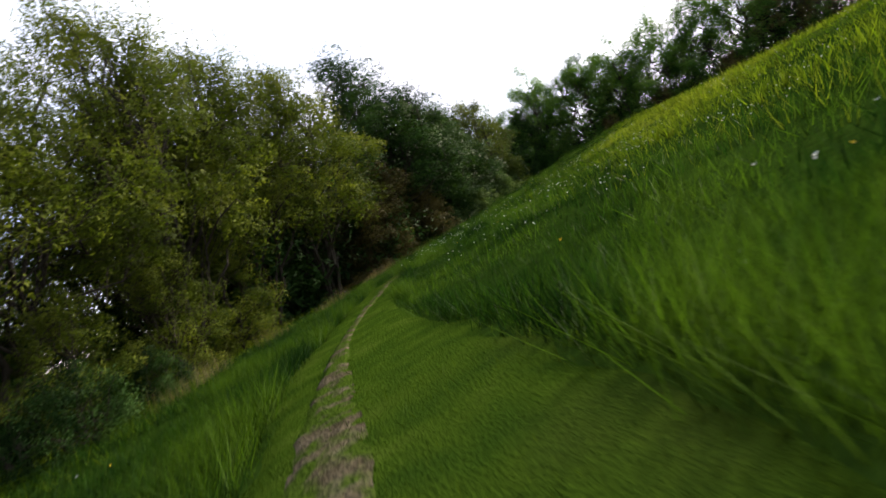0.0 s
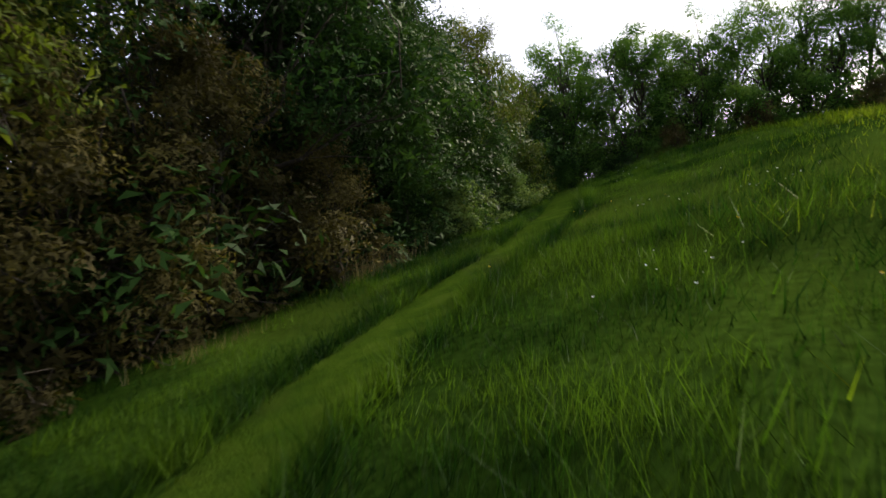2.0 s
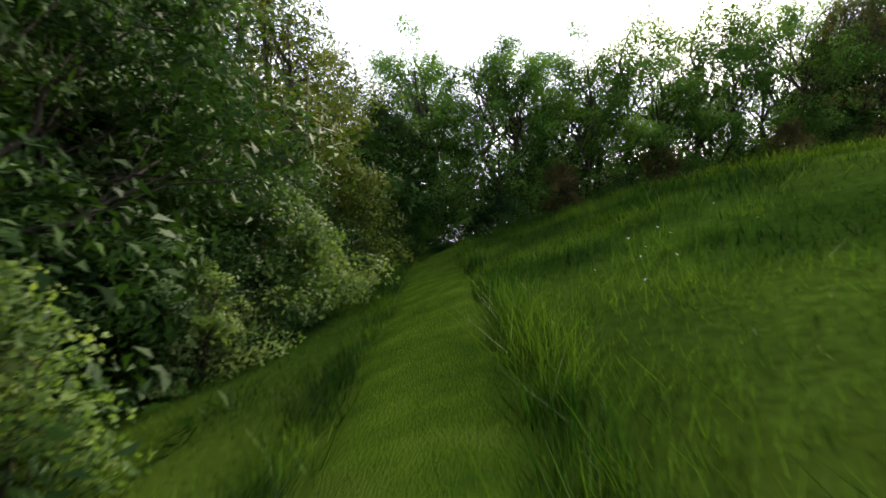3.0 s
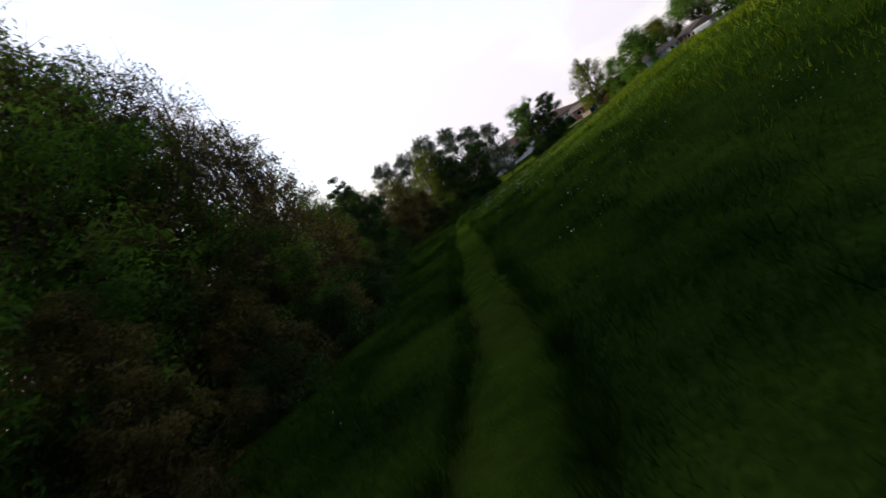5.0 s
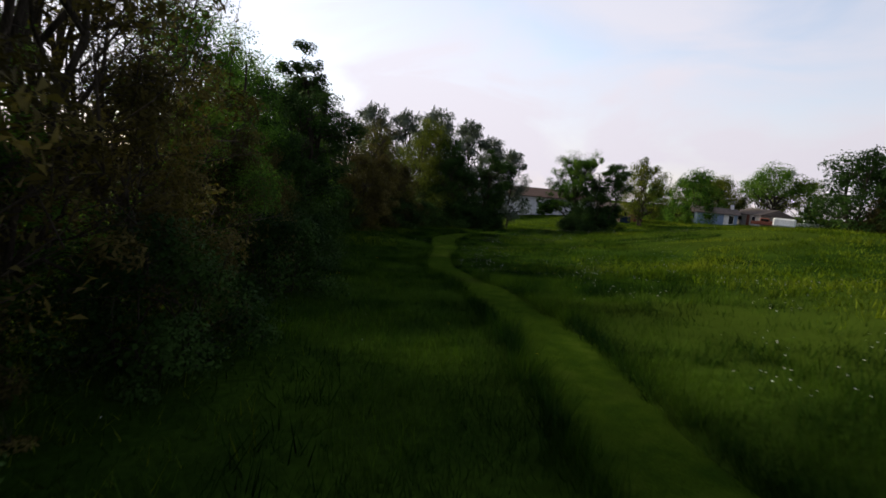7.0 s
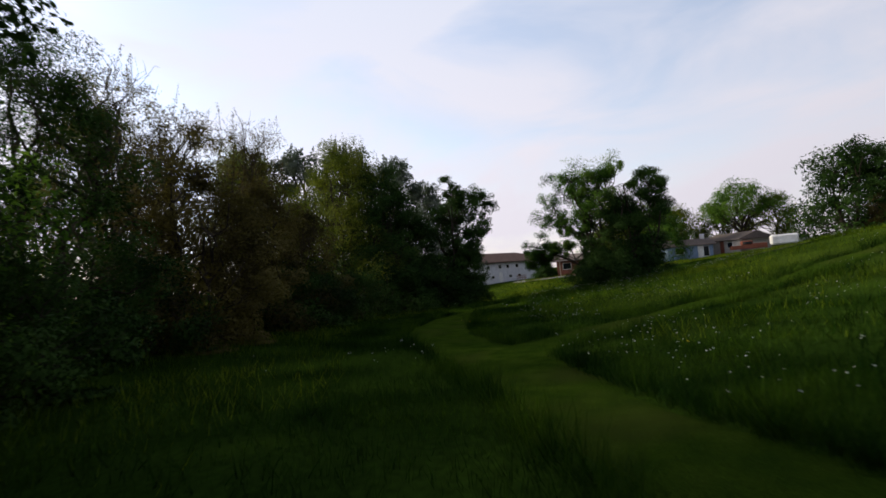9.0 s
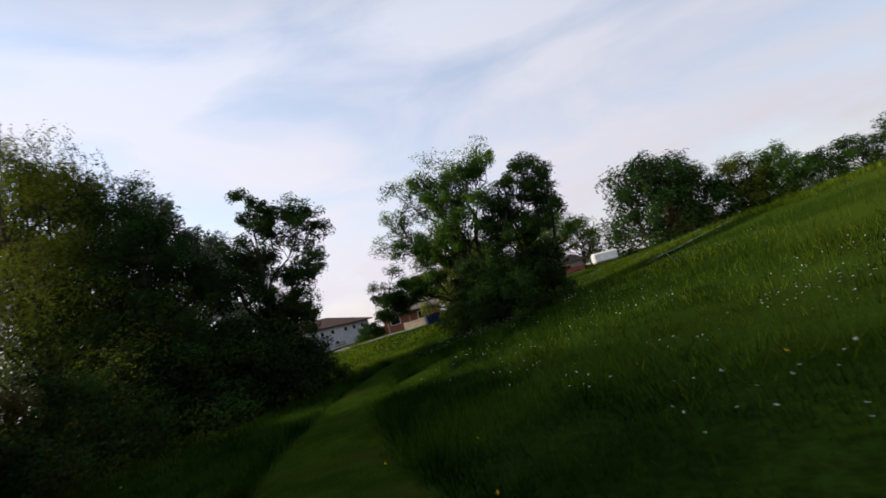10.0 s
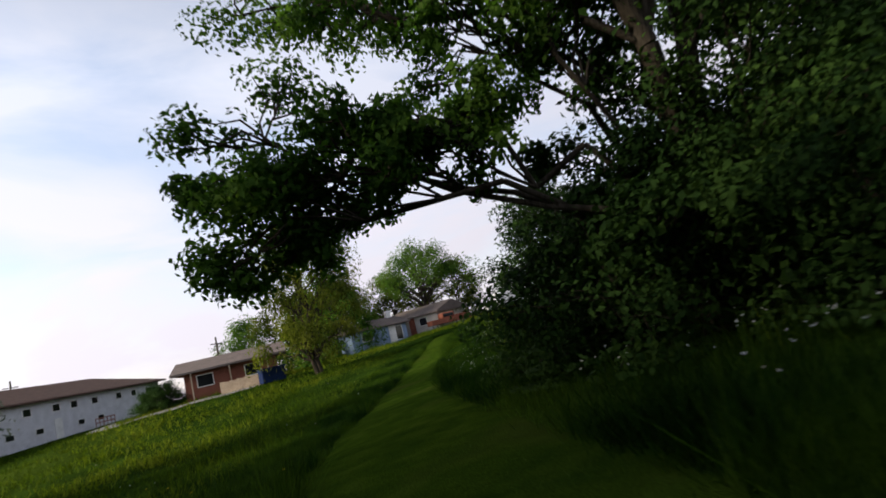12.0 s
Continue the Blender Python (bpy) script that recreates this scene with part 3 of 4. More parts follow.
row_of(DEEP, DEEP_LABEL, [(-3.6, 42.0, 1.46), (1.0, 46.8, 1.15), (-1.4, 45.4, 1.25), (2.4, 48.8, 0.95), (4.9, 53.2, 0.72), (-11, 39, 1.1)], "hedge trees", seed=4)
row_of(BUSH, BUSH_LABEL, [(8.0, 61, 1.1), (11.5, 66.5, 1.1), (14.5, 68, 1.0)], "hedge bushes", "bush", seed=5)
# dark-leaved bushes only: the hedge's shade is put into their leaf colour
row_of(BUSH[1:], "leafy bush in the hedge, deep shade put into its leaves", [(0.6, 42.2, 0.7), (2.4, 43.4, 0.75), (5.2, 48.4, 0.8), (-9.6, 13.5, 0.7), (-9.8, 17.5, 0.6)], "hedge bushes", "bush", seed=35)
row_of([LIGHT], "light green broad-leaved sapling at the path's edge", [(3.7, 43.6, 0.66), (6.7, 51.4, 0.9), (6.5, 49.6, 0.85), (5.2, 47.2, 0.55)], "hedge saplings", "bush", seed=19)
# the second row, added to fill gaps; its dark leaves stand in for hedge shade
row_of(BACK, "tree deep inside the hedge, shade put into its leaves", [(-19, 12, 1.1), (-18.5, 20, 1.1), (-17, 29, 1.15), (-13, 36.5, 1.1), (-8.5, 43, 1.1), (-5, 49, 1.2), (-1, 56, 1.15), (3.6, 60, 1.3), (14.5, 73.5, 1.0), (-12.2, 31.5, 1.35), (-9.2, 37, 1.3), (-2.6, 52, 1.3), (6, 66, 0.9), (12.5, 75, 0.9), (30, 76, 1.1), (38, 73.5, 1.1), (46, 71.5, 0.6), (55, 72, 0.4),
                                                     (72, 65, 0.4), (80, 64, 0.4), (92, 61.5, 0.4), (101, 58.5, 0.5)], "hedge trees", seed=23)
# the hedge across the corner and on along the second side
row_of(DEEP, DEEP_LABEL, [(13.6, 69.6, 0.85), (44.5, 65.8, 1.0)], "hedge trees", seed=6)
row_of(GREEN, GREEN_LABEL, [(10.5, 69, 0.85), (16.5, 71.5, 1.05), (22, 70.5, 1.0), (27.5, 69.5, 0.95), (25, 73, 1.05), (31.5, 68.6, 1.05), (36.5, 67.4, 1.1), (41, 66.4, 1.15), (48.5, 66.0, 1.3), (54, 66.5, 1.3), (19, 76, 0.95)], "hedge trees", seed=7)
row_of(BROWN, BROWN_LABEL, [(23.6, 66.8, 0.6), (30, 65.6, 0.7), (37, 62.8, 0.75), (42.5, 61.4, 0.65), (48.4, 60.3, 0.75), (53.6, 60.4, 0.72), (59.0, 59.8, 0.52), (65.0, 59.2, 0.85), (71.1, 58.8, 0.95), (79.6, 58.4, 0.95), (99.5, 51.5, 1.0), (104.6, 49.2, 1.0), (109.6, 46.4, 0.95)], "hedge shrubs", "shrub", seed=8)
row_of(TWIGGY, TWIG_LABEL, [(44.6, 64.2, 1.2), (47.6, 63.6, 1.22), (51.2, 62.8, 1.22), (54.8, 62.0, 1.2), (58.6, 61.6, 1.15), (62.6, 60.6, 0.95), (66.4, 61.2, 0.98), (100.9, 53.6, 0.76), (104.9, 52.0, 0.82), (107.2, 49.0, 0.79)], "hedge trees", seed=9)
row_of(GREEN, GREEN_LABEL, [(46.8, 61.2, 0.5), (62.8, 61.4, 0.48), (70.6, 58.8, 0.44), (77.2, 60.6, 0.82), (87.5, 59.4, 0.85), (92.0, 57.0, 0.74)], "hedge trees", seed=10)
row_of(DEEP, DEEP_LABEL, [(82.0, 58.4, 0.8), (96.4, 55.3, 0.75), (117.4, 39.4, 0.94), (115.3, 39.1, 0.76)], "hedge trees", seed=11)
row_of(WILLOWY, YELLOW_LABEL, [(6.4, 55.4, 0.95), (111.2, 48.6, 0.78), (117.6, 41.8, 1.04), (107.4, 55.4, 0.85)], "hedge trees", seed=12)
# dark-leaved bushes only, here and in the next row, standing in for hedge-foot shade
row_of(BUSH[1:], BUSH_LABEL, [(19, 65.6, 0.8), (27, 65.2, 0.8), (40.6, 60.8, 0.6), (45.4, 59.2, 0.7), (50.3, 57.8, 0.45), (52.5, 57.8, 0.5), (54.4, 57.7, 0.5), (50.6, 58.4, 0.72), (55.9, 58.5, 0.75), (61.9, 57.9, 0.8), (69.1, 56.3, 0.85), (76.5, 55.8, 0.85), (83.4, 55.4, 0.95), (91.4, 54.8, 1.0), (98.3, 53, 1.0), (104.7, 47.4, 1.0), (110.4, 43.2, 1.0), (113.6, 39.2, 0.9), (107.4, 46.2, 0.9)], "hedge bushes", "bush", seed=13)
row_of(BUSH[1:], "leafy bush in the hedge, deep shade put into its leaves", [(113.0, 37.2, 1.0), (115.4, 35.0, 0.9), (116.6, 36.8, 1.1), (112.4, 40.2, 1.1), (112.6, 38.4, 1.15), (114.3, 34.4, 0.72), (114.2, 36.2, 0.85)], "hedge bushes", "bush", seed=29)
row_of(SILVER, "silvery poplar rising behind the hedge", [(131.5, 47.0, 1.1), (128.2, 42.9, 1.05), (130.3, 38.2, 1.15), (131.6, 33.2, 1.1), (136.2, 28.1, 1.0), (137.6, 24.1, 0.9)], "poplars", seed=14)

# the dark tree that the path passes close by
CLOSE_HEADS = [(-0.3, -0.4, 8.0, 1.2), (-0.2, -0.3, 6.5, 1.5), (-1.4, -1.5, 7.0, 1.2), (-1.2, -1.4, 5.5, 1.2), (-0.9, -1.0, 3.9, 1.1), (-0.8, -0.9, 2.4, 1.1), (-0.2, -0.3, 4.4, 1.7), (0.9, 0.7, 5.6, 1.6), (0.6, 0.4, 2.6, 1.7), (-0.6, -0.9, 1.1, 1.4)]
CLOSE = tree_meshes(33, 8.8, 2.7, 0.2, 90, 58000, 0.095, LEAF_DEEP, 0.18, 3, twigs=7, clump=0.60, core=8, heart=900, corners=4, bough=0.3, masses=CLOSE_HEADS)
tree("tree", CLOSE, 115.5, 35.05, "dense dark green tree close beside the path", "hedge trees")
tree("tree", CLOSE, 87.8, 55.7, DEEP_LABEL, "hedge trees", turn=150, scale=(1.4, 1.4, 1.24))

# the lone tree on its grass island
OPEN_HEADS = [(2.6, 1.0, 7.5, 1.7), (3.6, 1.7, 5.8, 1.5), (-0.9, 0.7, 7.6, 1.8), (1.0, 0.6, 6.4, 1.6), (4.6, 2.7, 3.2, 1.2), (4.3, 2.6, 2.5, 0.9), (3.5, 2.3, 3.1, 1.1), (2.3, 1.9, 3.3, 1.0), (0.6, 1.2, 7.7, 1.4), (-0.3, 0.6, 5.4, 1.5), (-1.7, -0.2, 7.5, 1.3), (1.9, 1.2, 5.0, 1.3), (1.0, 1.2, 4.2, 1.2)]
DENSE_HEADS = [(-0.5, -0.6, 6.6, 1.6), (-0.8, 0.0, 4.7, 1.7), (0.4, 0.4, 3.6, 1.7), (-0.5, 0.2, 1.8, 1.3), (1.6, 1.7, 2.0, 1.9), (2.2, 2.4, 1.1, 1.4), (3.3, 1.8, 1.3, 1.3), (0.6, -1.3, 5.6, 1.7), (0.8, 1.3, 5.4, 1.6), (0.8, -1.6, 2.2, 1.7)]
LONE_OPEN = tree_meshes(94, 9.6, 4.0, 2.3, 130, 74000, 0.088, LEAF_GREEN, 0.22, 2, lean=(0.06, 0.04), twigs=7, clump=0.60, core=6, droop=0.9, corners=4, bough=0.24, masses=OPEN_HEADS)
LONE_DENSE = tree_meshes(92, 8.2, 2.9, 0.1, 90, 95000, 0.092, LEAF_DEEP, 0.18, 3, twigs=7, clump=0.62, core=30, heart=1400, corners=4, bough=0.3, masses=DENSE_HEADS)
tree("lone_tree", LONE_OPEN, 112.85, 24.2, "spreading green tree with open airy limbs on the island", "island trees")
tree("lone_tree", LONE_DENSE, 110.5, 22.8, "dense dark green tree on the grass island", "island trees")
row_of(BUSH[1:], "dark leafy bush under the lone tree", [(112.0, 25.2, 0.95), (113.4, 24.6, 0.95), (113.8, 22.2, 1.0), (114.6, 23.6, 0.75), (110.6, 24.6, 1.0), (111.6, 21.6, 1.0)], "island bushes", "bush", seed=15)

row_of(BUSH[1:], "dark rounded shrub beside the brick house", [(156.6, 0.2, 0.72), (155.6, -0.2, 0.85), (154.6, 0.6, 0.70), (157.8, -0.6, 0.8)], "house shrubs", "bush", seed=25)

# far trees round the houses
tree("umbrella_tree", UMBRELLA, 149.5, -38.2, "wide umbrella-shaped tree behind the ranch house", turn=60, scale=(1.0, 1.0, 1.08))
tree("willow", WEEPING, 140.2, -1.8, "pale green willow on the far lawn", turn=10, scale=(1.1, 1.1, 1.25))
row_of(FAR, "far green tree beyond the meadow", [(131.3, -38, 1.55), (128.7, -42.9, 1.5), (127.5, -49.5, 1.2), (121, -52.1, 1.1), (116.8, -56.9, 1.1), (148.2, -44.2, 1.0), (157, -41.4, 1.0), (155.6, -24.5, 1.15), (161.0, -34.6, 1.05), (165, -29.8, 1.0), (171.3, -25.7, 0.9), (170.4, -40.5, 1.0)], "far trees", seed=16)
row_of(BROWN, "rusty brown shrub before the far trees", [(127, -37.9, 1.0), (125.1, -41.4, 0.9)], "far shrubs", "shrub", seed=17)
FAR_LINE = smooth_line([(129.4, -84, 1.0), (110.7, -88, 1.25), (93.6, -88.3, 1.6), (76.6, -87.6, 1.65), (60, -84, 1.7), (42.9, -79.8, 1.75), (30, -74, 1.8)], 6.0)
row_of(FAR[:2], "rounded tree in the line beyond the hill", [tuple(p) for p in FAR_LINE], "far tree line", seed=18)

# ---- houses ----


def surf(name, col, rough=0.7, fine=20.0, vary=0.12):
    lo = tuple(c * (1 - vary) for c in col)
    hi = tuple(min(1, c * (1 + vary)) for c in col)
    return surface_mat(name, [(0.3, lo), (0.7, hi)], 1.5, fine, rough, 0.15, 0.01)


SIDING_WHITE = surf("white_siding", (0.62, 0.62, 0.66))
SIDING_CREAM = surf("cream_siding", (0.46, 0.43, 0.40))
SIDING_BLUE = surf("pale_blue_siding", (0.22, 0.30, 0.44))
BRICK = surf("red_brick", (0.22, 0.085, 0.060), 0.85)
ROOF_BROWN = surf("brown_shingles", (0.115, 0.075, 0.062), 0.9)
ROOF_GREY = surf("grey_shingles", (0.17, 0.14, 0.13), 0.9)
TRIM = surf("white_trim", (0.75, 0.74, 0.72))
FENCE_WOOD = surf("weathered_fence_boards", (0.42, 0.33, 0.25))
BLUE_PAINT = surf("blue_paint", (0.012, 0.026, 0.085), 0.5)
WHITE_PAINT = surf("white_paint", (0.75, 0.75, 0.75), 0.4)
RUST = surf("rusty_red_paint", (0.25, 0.09, 0.06))
POLE_WOOD = surf("pole_wood", (0.10, 0.085, 0.07))
CONCRETE = surf("pale_gravel", (0.24, 0.23, 0.22))
GLASS, _n, _l, _b = material("dark_window_glass", 0.08, 0.5)
_b.inputs["Base Color"].default_value = (0.012, 0.014, 0.018, 1)


def box_mesh(name, boxes, mat, bevel=0.0):
    """Boxes (x0, y0, z0, x1, y1, z1) joined into one mesh."""
    bm = bmesh.new()
    for x0, y0, z0, x1, y1, z1 in boxes:
        m = Matrix.Translation(((x0 + x1) / 2, (y0 + y1) / 2, (z0 + z1) / 2)) @ Matrix.Diagonal((x1 - x0, y1 - y0, z1 - z0, 1))
        bmesh.ops.create_cube(bm, size=1, matrix=m)
    if bevel:
        bmesh.ops.bevel(bm, geom=bm.edges[:], offset=bevel, segments=1, affect="EDGES")
    me = bpy.data.meshes.new(name)
    bm.to_mesh(me)
    bm.free()
    me.materials.append(mat)
    return me


def roof_mesh(name, x0, y0, x1, y1, z, rise, over, mat, hip=0.0):
    """A roof with its ridge along x, eaves over the walls, hipped ends where hip is over 0."""
    x0, y0, x1, y1 = x0 - over, y0 - over, x1 + over, y1 + over
    ym = (y0 + y1) / 2
    t = 0.16
    v = [(x0, y0, z), (x1, y0, z), (x1, y1, z), (x0, y1, z), (x0 + hip, ym, z + rise), (x1 - hip, ym, z + rise)]
    v += [(a, b, c - t) for a, b, c in v[:4]]
    f = [(0, 1, 5, 4), (2, 3, 4, 5), (1, 2, 5), (3, 0, 4), (6, 9, 8, 7), (0, 6, 7, 1), (1, 7, 8, 2), (2, 8, 9, 3), (3, 9, 6, 0)]
    return mesh_of(name, v, f, mat)


def window(parent, x, y, z, w, h, side):
    """A framed window on the wall whose outer face is at y, facing side (-1 or 1)."""
    d = 0.05 * side
    lo, hi = sorted((y - 0.02 * side, y + d))
    frame_ob = part("window", box_mesh("window", [(x - w / 2 - 0.07, lo, z - 0.07, x - w / 2, hi, z + h + 0.07), (x + w / 2, lo, z - 0.07, x + w / 2 + 0.07, hi, z + h + 0.07),
                                                (x - w / 2, lo, z + h, x + w / 2, hi, z + h + 0.07), (x - w / 2, lo, z - 0.07, x + w / 2, hi, z)], TRIM), parent)
    lo, hi = sorted((y + 0.005 * side, y + 0.025 * side))
    part("pane", box_mesh("pane", [(x - w / 2, lo, z, x + w / 2, hi, z + h)], GLASS), frame_ob, "dark glass pane")


def house(name, x, y, z, turn, length, depth, height, wall, roof, rise, windows, label, hip=0.0, over=0.5, door=None, chimney=None, gable=None):
    """A house with its long front on -y. windows: (x, sill, width, height, front?)."""
    ob = new(name)
    ob.matrix_world = pose(x, y, z, 0, 0, turn)
    part("wall", box_mesh("wall", [(0, 0, -1.0, length, depth, height)], wall), ob)
    part("roof", roof_mesh("roof", 0, 0, length, depth, height + 0.17, rise, over, roof, hip), ob)
    if not hip:
        v = [(0.0, 0, height), (0.0, depth, height), (0.0, depth / 2, height + rise * 0.92)]
        w = [(0.12, b, c) for _, b, c in v]
        fs = [(0, 2, 1), (3, 4, 5), (0, 1, 4, 3), (1, 2, 5, 4), (2, 0, 3, 5)]
        part("gable", mesh_of("gable", v + w, fs, gable or wall), ob)
        part("gable", mesh_of("gable", [(length - a, b, c) for a, b, c in v + w], [f[::-1] for f in fs], gable or wall), ob)
    for wx, wz, ww, wh, front in windows:
        window(ob, wx, 0 if front else depth, wz, ww, wh, -1 if front else 1)
    if door:
        part("door", box_mesh("door", [(door[0], -0.06, -0.2, door[0] + 0.95, 0.02, 2.0)], door[1], 0.01), ob)
    if chimney:
        part("chimney", box_mesh("chimney", [(chimney[0], chimney[1], height, chimney[0] + 0.6, chimney[1] + 0.6, height + rise + 0.9)], TRIM, 0.02), ob)
    return tagged(ob, label, "house")


UP = [(40 - s, 2.70, 0.85, 0.62, True) for s in (2.3, 5.0, 7.6, 11.4, 14.3, 16.6, 20.0, 23.2, 26.4, 29.0, 33.0, 36.5)]
DOWN = [(40 - s, 0.95, 0.85, 0.45, True) for s in (1.8, 4.4, 10.8, 13.6, 18.8, 22.0, 27.5, 31.0, 35.0)]
house("apartment_building", 161.8, 21.7, 4.9, 291.8, 40, 11, 3.75, SIDING_WHITE, ROOF_BROWN, 1.9, UP + DOWN, "long two-storey white building with a brown hipped roof", hip=5.0, over=0.7, door=(23.0, TRIM))
house("ranch_house", 153.8, -33.2, 7.0, 168.5, 9, 6.0, 2.0, SIDING_CREAM, ROOF_GREY, 1.2, [(1.8, 0.8, 1.4, 0.9, True), (6.6, 0.8, 1.2, 0.9, True)], "pale cream ranch house with a grey gable roof", door=(4.2, RUST))
house("ranch_house", 151.8, -22.2, 6.6, 241, 7.5, 6.0, 2.0, SIDING_BLUE, ROOF_GREY, 1.1, [(2.0, 0.8, 1.3, 0.9, True), (6.2, 0.2, 1.2, 1.6, True)], "pale blue ranch house with a low grey roof", door=(5.0, TRIM), chimney=(6.6, 2.6))
brick = house("brick_house", 153.4, -0.5, 5.75, 223, 7.4, 6.0, 2.0, BRICK, ROOF_GREY, 1.0, [(1.6, 0.8, 1.2, 0.9, True), (5.4, 0.8, 1.2, 0.9, True)], "low red brick house with slim wooden porch posts", over=0.9)
for k in range(3):
    part("porch_post", box_mesh("porch_post", [(0.6 + 3.0 * k, -0.85, -0.6, 0.70 + 3.0 * k, -0.75, 2.05)], FENCE_WOOD, 0.015), brick)

# a low railing on the lawn before the white building
railing = new("railing")
railing.matrix_world = pose(161.8, 21.7, 5.08, 0, 0, 291.8) @ Matrix.Translation((26.2, -1.6, 0))
for k in range(6):
    part("post", box_mesh("post", [(k * 0.56, -0.03, -0.2, k * 0.56 + 0.06, 0.03, 0.95)], RUST, 0.01), railing)
for z in (0.45, 0.86):
    part("rail", box_mesh("rail", [(0.0, -0.055, z, 2.86, -0.031, z + 0.09)], RUST, 0.008), railing)
tagged(railing, "low rusty red railing before the white building", "railing")

rng = np.random.default_rng(5)
fence = new("board_fence")
fence.matrix_world = pose(149.8, -0.8, land_at(148.5, -1.5) - 0.1, 0, 0, 206)
for k in range(22):
    h = 1.0 + rng.uniform(-0.05, 0.05)
    part("board", box_mesh("board", [(k * 0.155, -0.012, 0.02, k * 0.155 + 0.14, 0.012, h)], FENCE_WOOD, 0.004), fence)
for z in (0.3, 0.75):
    part("rail", box_mesh("rail", [(0, 0.014, z, 3.41, 0.054, z + 0.09)], FENCE_WOOD), fence)
tagged(fence, "weathered pale wooden board fence by the brick house", "fence")

bin_ob = new("dumpster")
bin_ob.matrix_world = pose(145.2, -1.8, land_at(145.2, -1.8), 0, 0, 240)
part("body", box_mesh("body", [(-0.9, -0.6, 0.12, 0.9, 0.6, 1.15)], BLUE_PAINT, 0.05), bin_ob)
part("lid", box_mesh("lid", [(-0.95, -0.65, 1.15, 0.95, 0.65, 1.25)], BLUE_PAINT, 0.03), bin_ob)
tagged(bin_ob, "dark blue dumpster beside the board fence", "dumpster")

def utility_pole(x, y, h):
    ob = new("utility_pole")
    ob.matrix_world = pose(x, y, land_at(x, y) - 0.3)
    v, f = frustum_rings([((0, 0, 0), (0, 0, h), 0.14, 0.10)], 8)
    part("pole", mesh_of("pole", v, f, POLE_WOOD, True), ob)
    part("crossarm", box_mesh("crossarm", [(-0.06, -0.9, h - 0.9, 0.06, 0.9, h - 0.78)], POLE_WOOD), ob)
    return tagged(ob, "thin wooden utility pole behind the roofs", "utility pole", "utility poles")


utility_pole(169, -18.4, 7)
utility_pole(193.9, -8.1, 8.5)
utility_pole(164.4, -34.2, 8)

drive = ribbon("driveway", [(147.4, -2.2, 1.6), (151.2, 0.4, 1.8), (154.8, 2.4, 2.0), (158, 3.0, 2.2), (163, 0.5, 2.4), (170, -6, 2.4)], CONCRETE, 0.04, seed=7)[0]
tagged(drive, "pale gravel drive past the far buildings", "driveway", kind="structure")


def trailer(x, y, turn):
    ob = new("camper_trailer")
    ob.matrix_world = pose(x, y, land_at(x, y), 0, 0, turn)
    part("body", box_mesh("body", [(-1.7, -0.9, 0.45, 1.7, 0.9, 1.85)], WHITE_PAINT, 0.2), ob)
    part("window", box_mesh("window", [(-1.0, -0.93, 1.1, -0.2, -0.89, 1.5)], GLASS), ob)
    for sx in (-0.5, 0.4):
        for sy in (-0.95, 0.75):
            v, f = frustum_rings([((sx, sy, 0.33), (sx, sy + 0.2, 0.33), 0.33, 0.33)], 14)
            part("wheel", mesh_of("wheel", v, f, GLASS), ob)
    return tagged(ob, "small white camper trailer parked on the far lawn", "trailer")


trailer(133.0, -25.0, 42)


def pickup(x, y, turn, paint, label):
    ob = new("pickup_truck")
    ob.matrix_world = pose(x, y, land_at(x, y), 0, 0, turn)
    part("body", box_mesh("body", [(-2.6, -0.9, 0.45, 2.6, 0.9, 1.05), (-2.6, -0.9, 1.04, -0.6, -0.82, 1.25), (-2.6, 0.82, 1.04, -0.6, 0.9, 1.25)], paint, 0.04), ob)
    part("cab", box_mesh("cab", [(-0.6, -0.8, 1.04, 1.1, 0.8, 1.75)], paint, 0.15), ob)
    part("window", box_mesh("window", [(-0.4, -0.83, 1.2, 0.9, 0.83, 1.6)], GLASS), ob)
    for sx in (-1.7, 1.6):
        for sy in (-0.92, 0.68):
            v, f = frustum_rings([((sx, sy, 0.38), (sx, sy + 0.24, 0.38), 0.38, 0.38)], 14)
            part("wheel", mesh_of("wheel", v, f, GLASS), ob)
    return tagged(ob, label, "truck")


pickup(138.1, -36, 57, WHITE_PAINT, "white pickup truck parked by the far houses")
pickup(143.4, -31.2, 47, RUST, "dull red pickup truck beside the ranch house")

